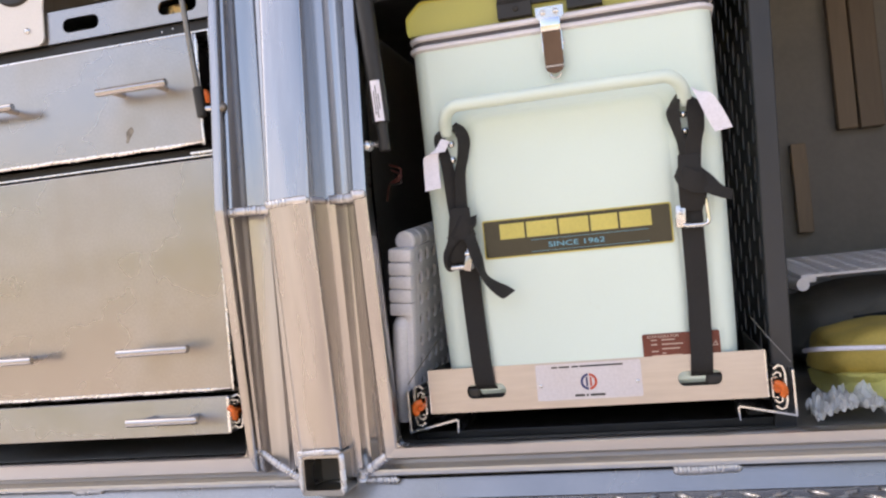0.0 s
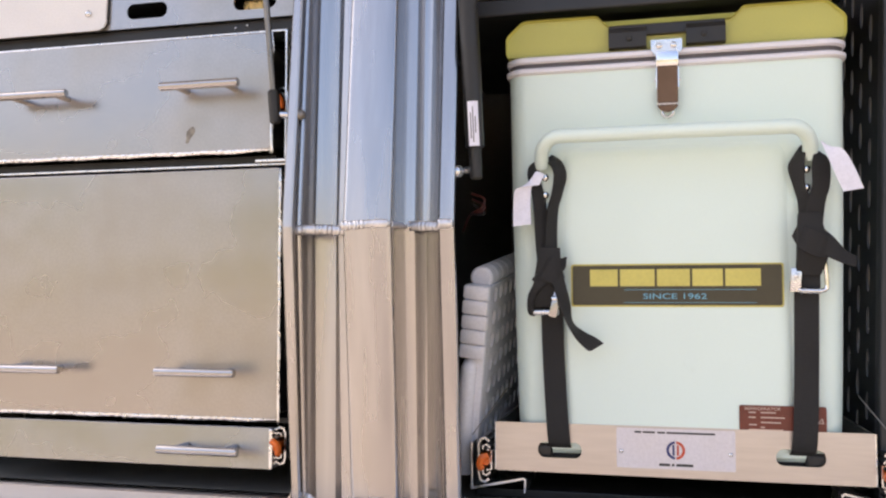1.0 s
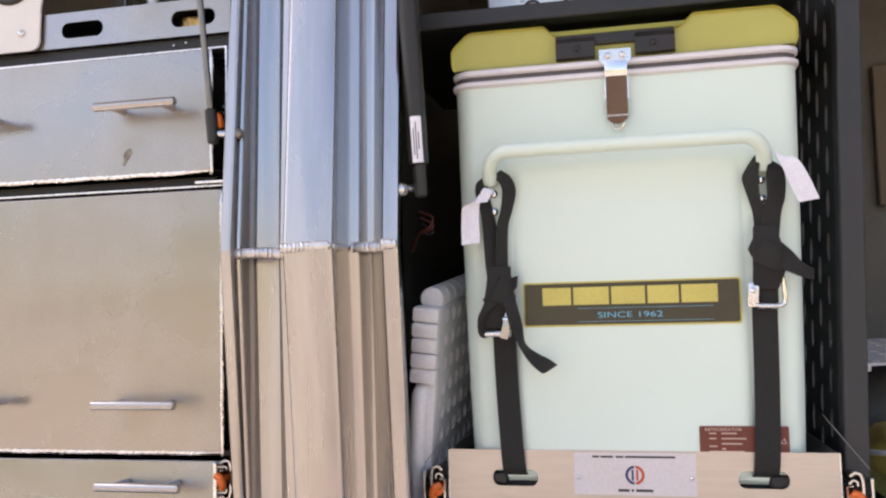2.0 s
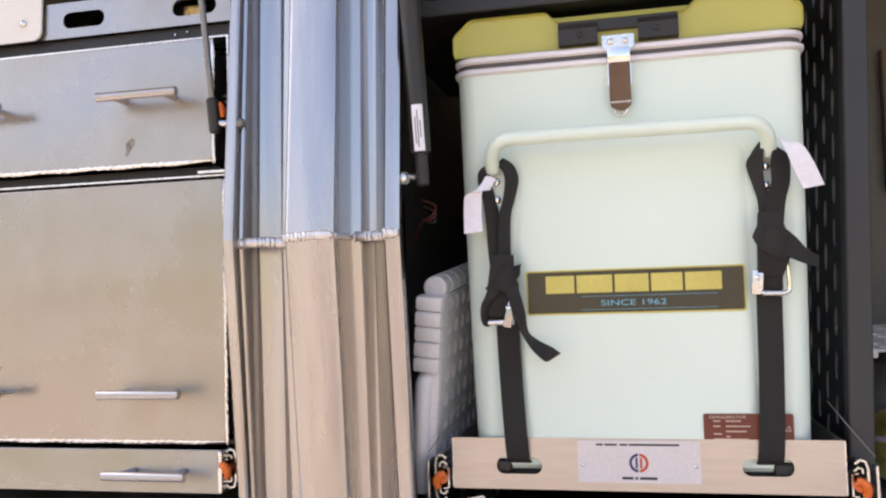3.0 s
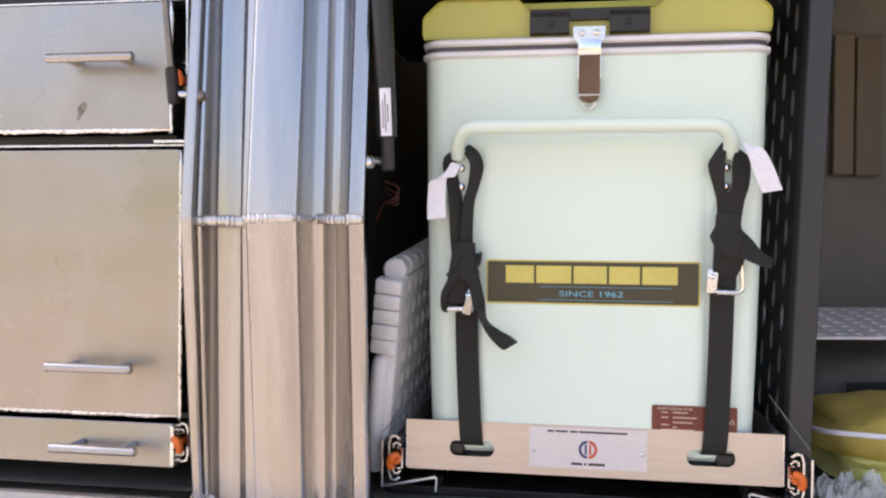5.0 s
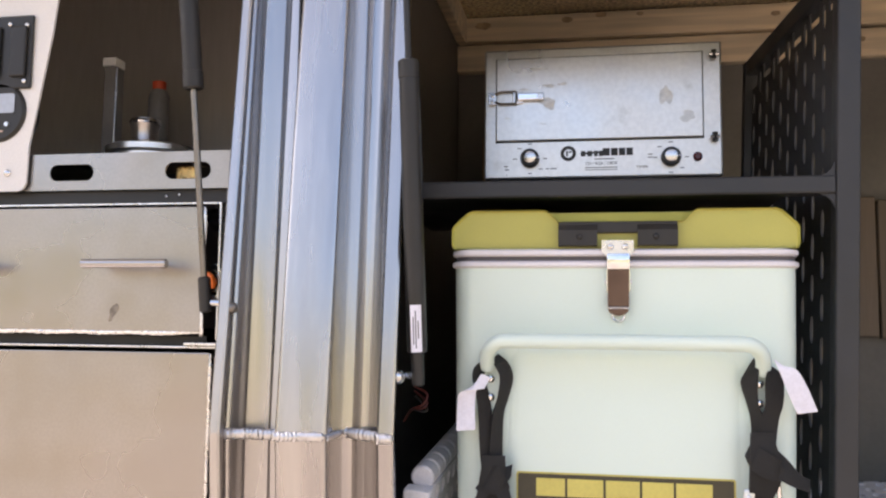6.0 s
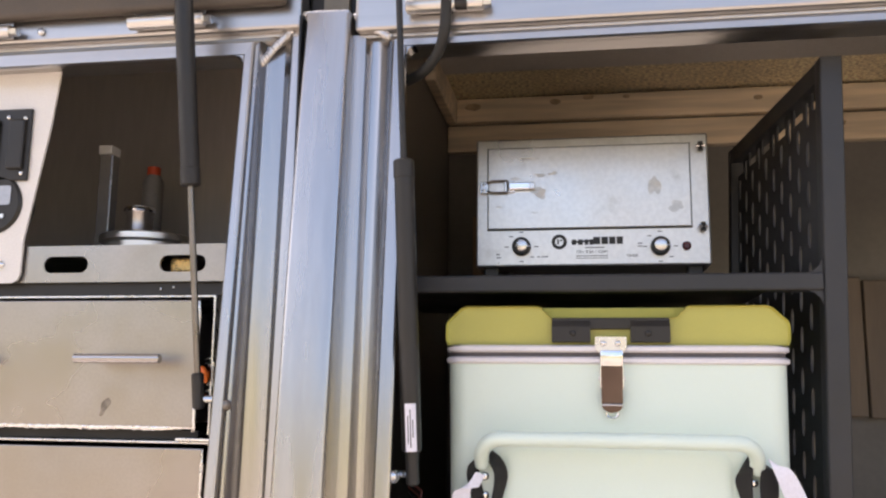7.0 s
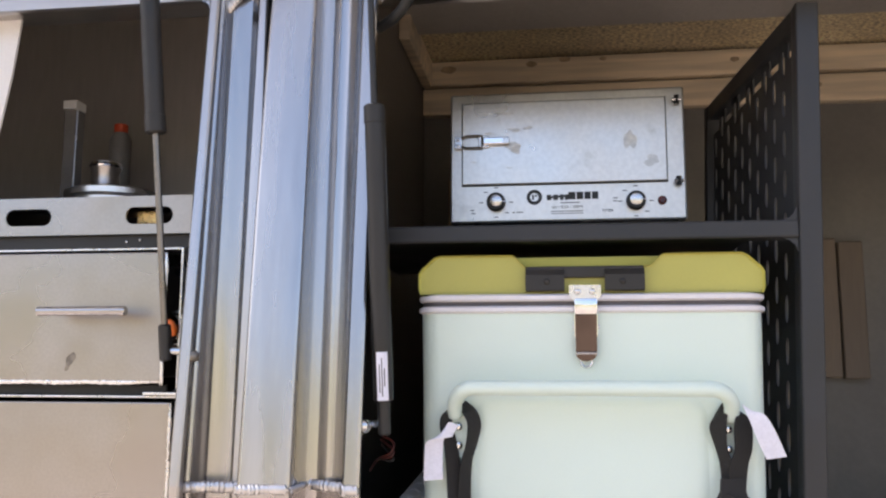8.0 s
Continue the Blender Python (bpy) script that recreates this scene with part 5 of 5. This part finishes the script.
# ---- gas struts, hinges and hatches ----
def strut(a, b, split, cyl_low, label):
    g = thing("gas_strut", a, label, "gas strut", "struts of the hatches")
    a, b = Vector(a), Vector(b)
    mid = a.lerp(b, split)
    d = (b - a).normalized()
    if cyl_low:
        c0, c1, r0, r1 = a + d * 0.025, mid, mid, b
    else:
        c0, c1, r0, r1 = b, mid, mid, a + d * 0.03
    cyl = part("cylinder", bar(c0, c1, 0.0105, 22, 0.0015), BLACK, g, "black painted cylinder", smooth=True)
    e = (c1 - c0).normalized()
    part("collar", bar(c1 - e * 0.020, c1 - e * 0.001, 0.0112, 22, 0.0008), BLACK, cyl, smooth=True)
    part("rod", bar(r0, r1, 0.0036, 14), BLACK if cyl_low else DULL, g, smooth=True)
    part("end_fitting", bar(a - d * 0.009, a + d * 0.030, 0.0068, 14, 0.002), BLACK, g, smooth=True)
    part("ball_stud", bar(a + Vector((0, 0, 0.002)), a + Vector((0.014 if not cyl_low else -0.012, 0.004, 0.002)), 0.0040, 10), ZINC, g)
    return g, d


gR, dR = strut((-0.2065, -0.0720, 1.272), (-0.2290, -0.110, 1.930), 0.497, True, "black gas strut holding up the hatch beside the fridge")


def wrapped(base, d, r, s0, s1, a0, a1, thick=0.0003, n=10):
    """A strip lying on a cylinder of axis d through base, from s0 to s1 along it and a0 to a1 degrees round it."""
    side = d.cross(Vector((0, -1, 0))).normalized() * -1
    front = d.cross(side).normalized()
    if front.y > 0:
        front = -front
    if side.x < 0:
        side = -side
    rows = []
    for k in range(n + 1):
        a = radians(a0 + (a1 - a0) * k / n)
        o = front * math.cos(a) + side * math.sin(a)
        rows.append([base + d * s0 + o * r, base + d * s1 + o * r, base + d * s1 + o * (r + thick), base + d * s0 + o * (r + thick)])
    return loft(rows)


foot = Vector((-0.2065, -0.0720, 1.272))
tag = part("strut_label", wrapped(foot, dR, 0.0106, 0.026, 0.074, -22, 40), PAPER, gR, "white printed strip")
for k, (s0, s1) in enumerate(((0.034, 0.062), (0.030, 0.068), (0.040, 0.058))):
    part("print_bar", wrapped(foot, dR, 0.0109, s0, s1, -8 + 13 * k, -3 + 13 * k, 0.0001, 2), INK, tag)
gL, dL = strut((-0.4435, -0.0670, 1.345), (-0.4775, -0.112, 1.900), 0.420, False, "black gas strut with a bright rod beside the drawers")


def hinge(x0, x1, z, y):
    h = thing("hatch_hinge", ((x0 + x1) / 2, y, z), "turned aluminium barrel hinge with a dark joint", "hinge", "hinges of the hatches")
    w = x1 - x0
    part("barrel", bar((x0, y, z), (x0 + w * 0.58, y, z), 0.0082, 22, 0.0012), STEEL, h, smooth=True)
    part("joint", bar((x0 + w * 0.58, y, z), (x0 + w * 0.72, y, z), 0.0070, 18), BLACK, h, smooth=True)
    part("barrel", bar((x0 + w * 0.72, y, z), (x1 - 0.008, y, z), 0.0082, 22, 0.0012), STEEL, h, smooth=True)
    part("pin_nut", bar((x1 - 0.008, y, z), (x1, y, z), 0.0060, 6), STEEL, h)
    part("hinge_leaf", box(x0 + 0.004, x1 - 0.010, y + 0.004, y + 0.010, z - 0.006, z + 0.02, 0.001), ALU_H, h)


hinge(-0.559, -0.456, 1.7840, -0.062)
hinge(-0.812, -0.704, 1.7825, -0.062)
hinge(-0.224, -0.128, 1.7840, -0.062)
hinge(0.55, 0.645, 1.7840, -0.062)
screw_head(-0.680, -0.0512, 1.7850, 0.0045, ZINC, body)
screw_head(0.10, -0.0512, 1.7850, 0.0040, ZINC, body)


def hatch(x0, x1, label):
    h = thing("hatch_door", ((x0 + x1) / 2, -0.09, 1.850), label, "hatch", "raised hatches")
    m = pose((x0 + x1) / 2, -0.085, 1.846, -32, 0, 0)
    w = (x1 - x0) / 2
    part("skin", moved(box(-w, w, -0.68, 0.0, 0.026, 0.030, 0.001), m), BODY_PAINT, h)
    for ya, yb in ((-0.68, -0.64), (-0.04, 0.0)):
        part("frame_rail", moved(box(-w, w, ya, yb, 0.0, 0.026, 0.003), m), ALU_H, h)
    for xa in (-w, w - 0.04):
        part("frame_rail", moved(box(xa, xa + 0.04, -0.64, -0.04, 0.0, 0.026, 0.003), m), ALU_H, h)
    part("inner_lining", moved(box(-w + 0.04, w - 0.04, -0.64, -0.04, 0.016, 0.020), m), HATCH_LINING, h)
    return h


left_hatch = hatch(-1.12, -0.350, "raised aluminium hatch over the drawers")
# added bar: the frame edge's shade is painted as dark brown
part("edge_seal", box(-1.12, -0.3660, -0.0700, -0.0525, 1.7970, 1.8400, 0.0060, 3), SHADED_EDGE, left_hatch, "dark brown bar for the shaded frame edge along the hinges", smooth=True)
hatch(-0.275, 1.12, "raised aluminium hatch over the fridge")
hose = thing("cable_hose", (-0.165, -0.06, 1.80), "black flexible cable hose looping under the hatch", "hose")
part("tube", sweep(smooth_path([(-0.1680, -0.100, 1.875), (-0.1740, -0.085, 1.820), (-0.1770, -0.070, 1.786), (-0.1800, -0.064, 1.752), (-0.1890, -0.052, 1.732), (-0.2080, -0.036, 1.717), (-0.2400, -0.010, 1.712)], 6), 0.0062, 14), RUBBER, hose, smooth=True)
wire = thing("wire_loom", (-0.215, 0.0, 1.22), "loose red and black wires behind the strut", "wiring")
for k, mt in enumerate((RED_WIRE, RED_WIRE, BLACK)):
    part("wire", sweep(smooth_path([(-0.2280, 0.010 + 0.006 * k, 1.258 - 0.006 * k), (-0.2110, 0.000, 1.250 - 0.008 * k), (-0.2140, -0.004, 1.239 - 0.004 * k), (-0.2290, 0.006, 1.232), (-0.2450, 0.04, 1.216)], 6), 0.0013, 8), mt, wire, smooth=True)
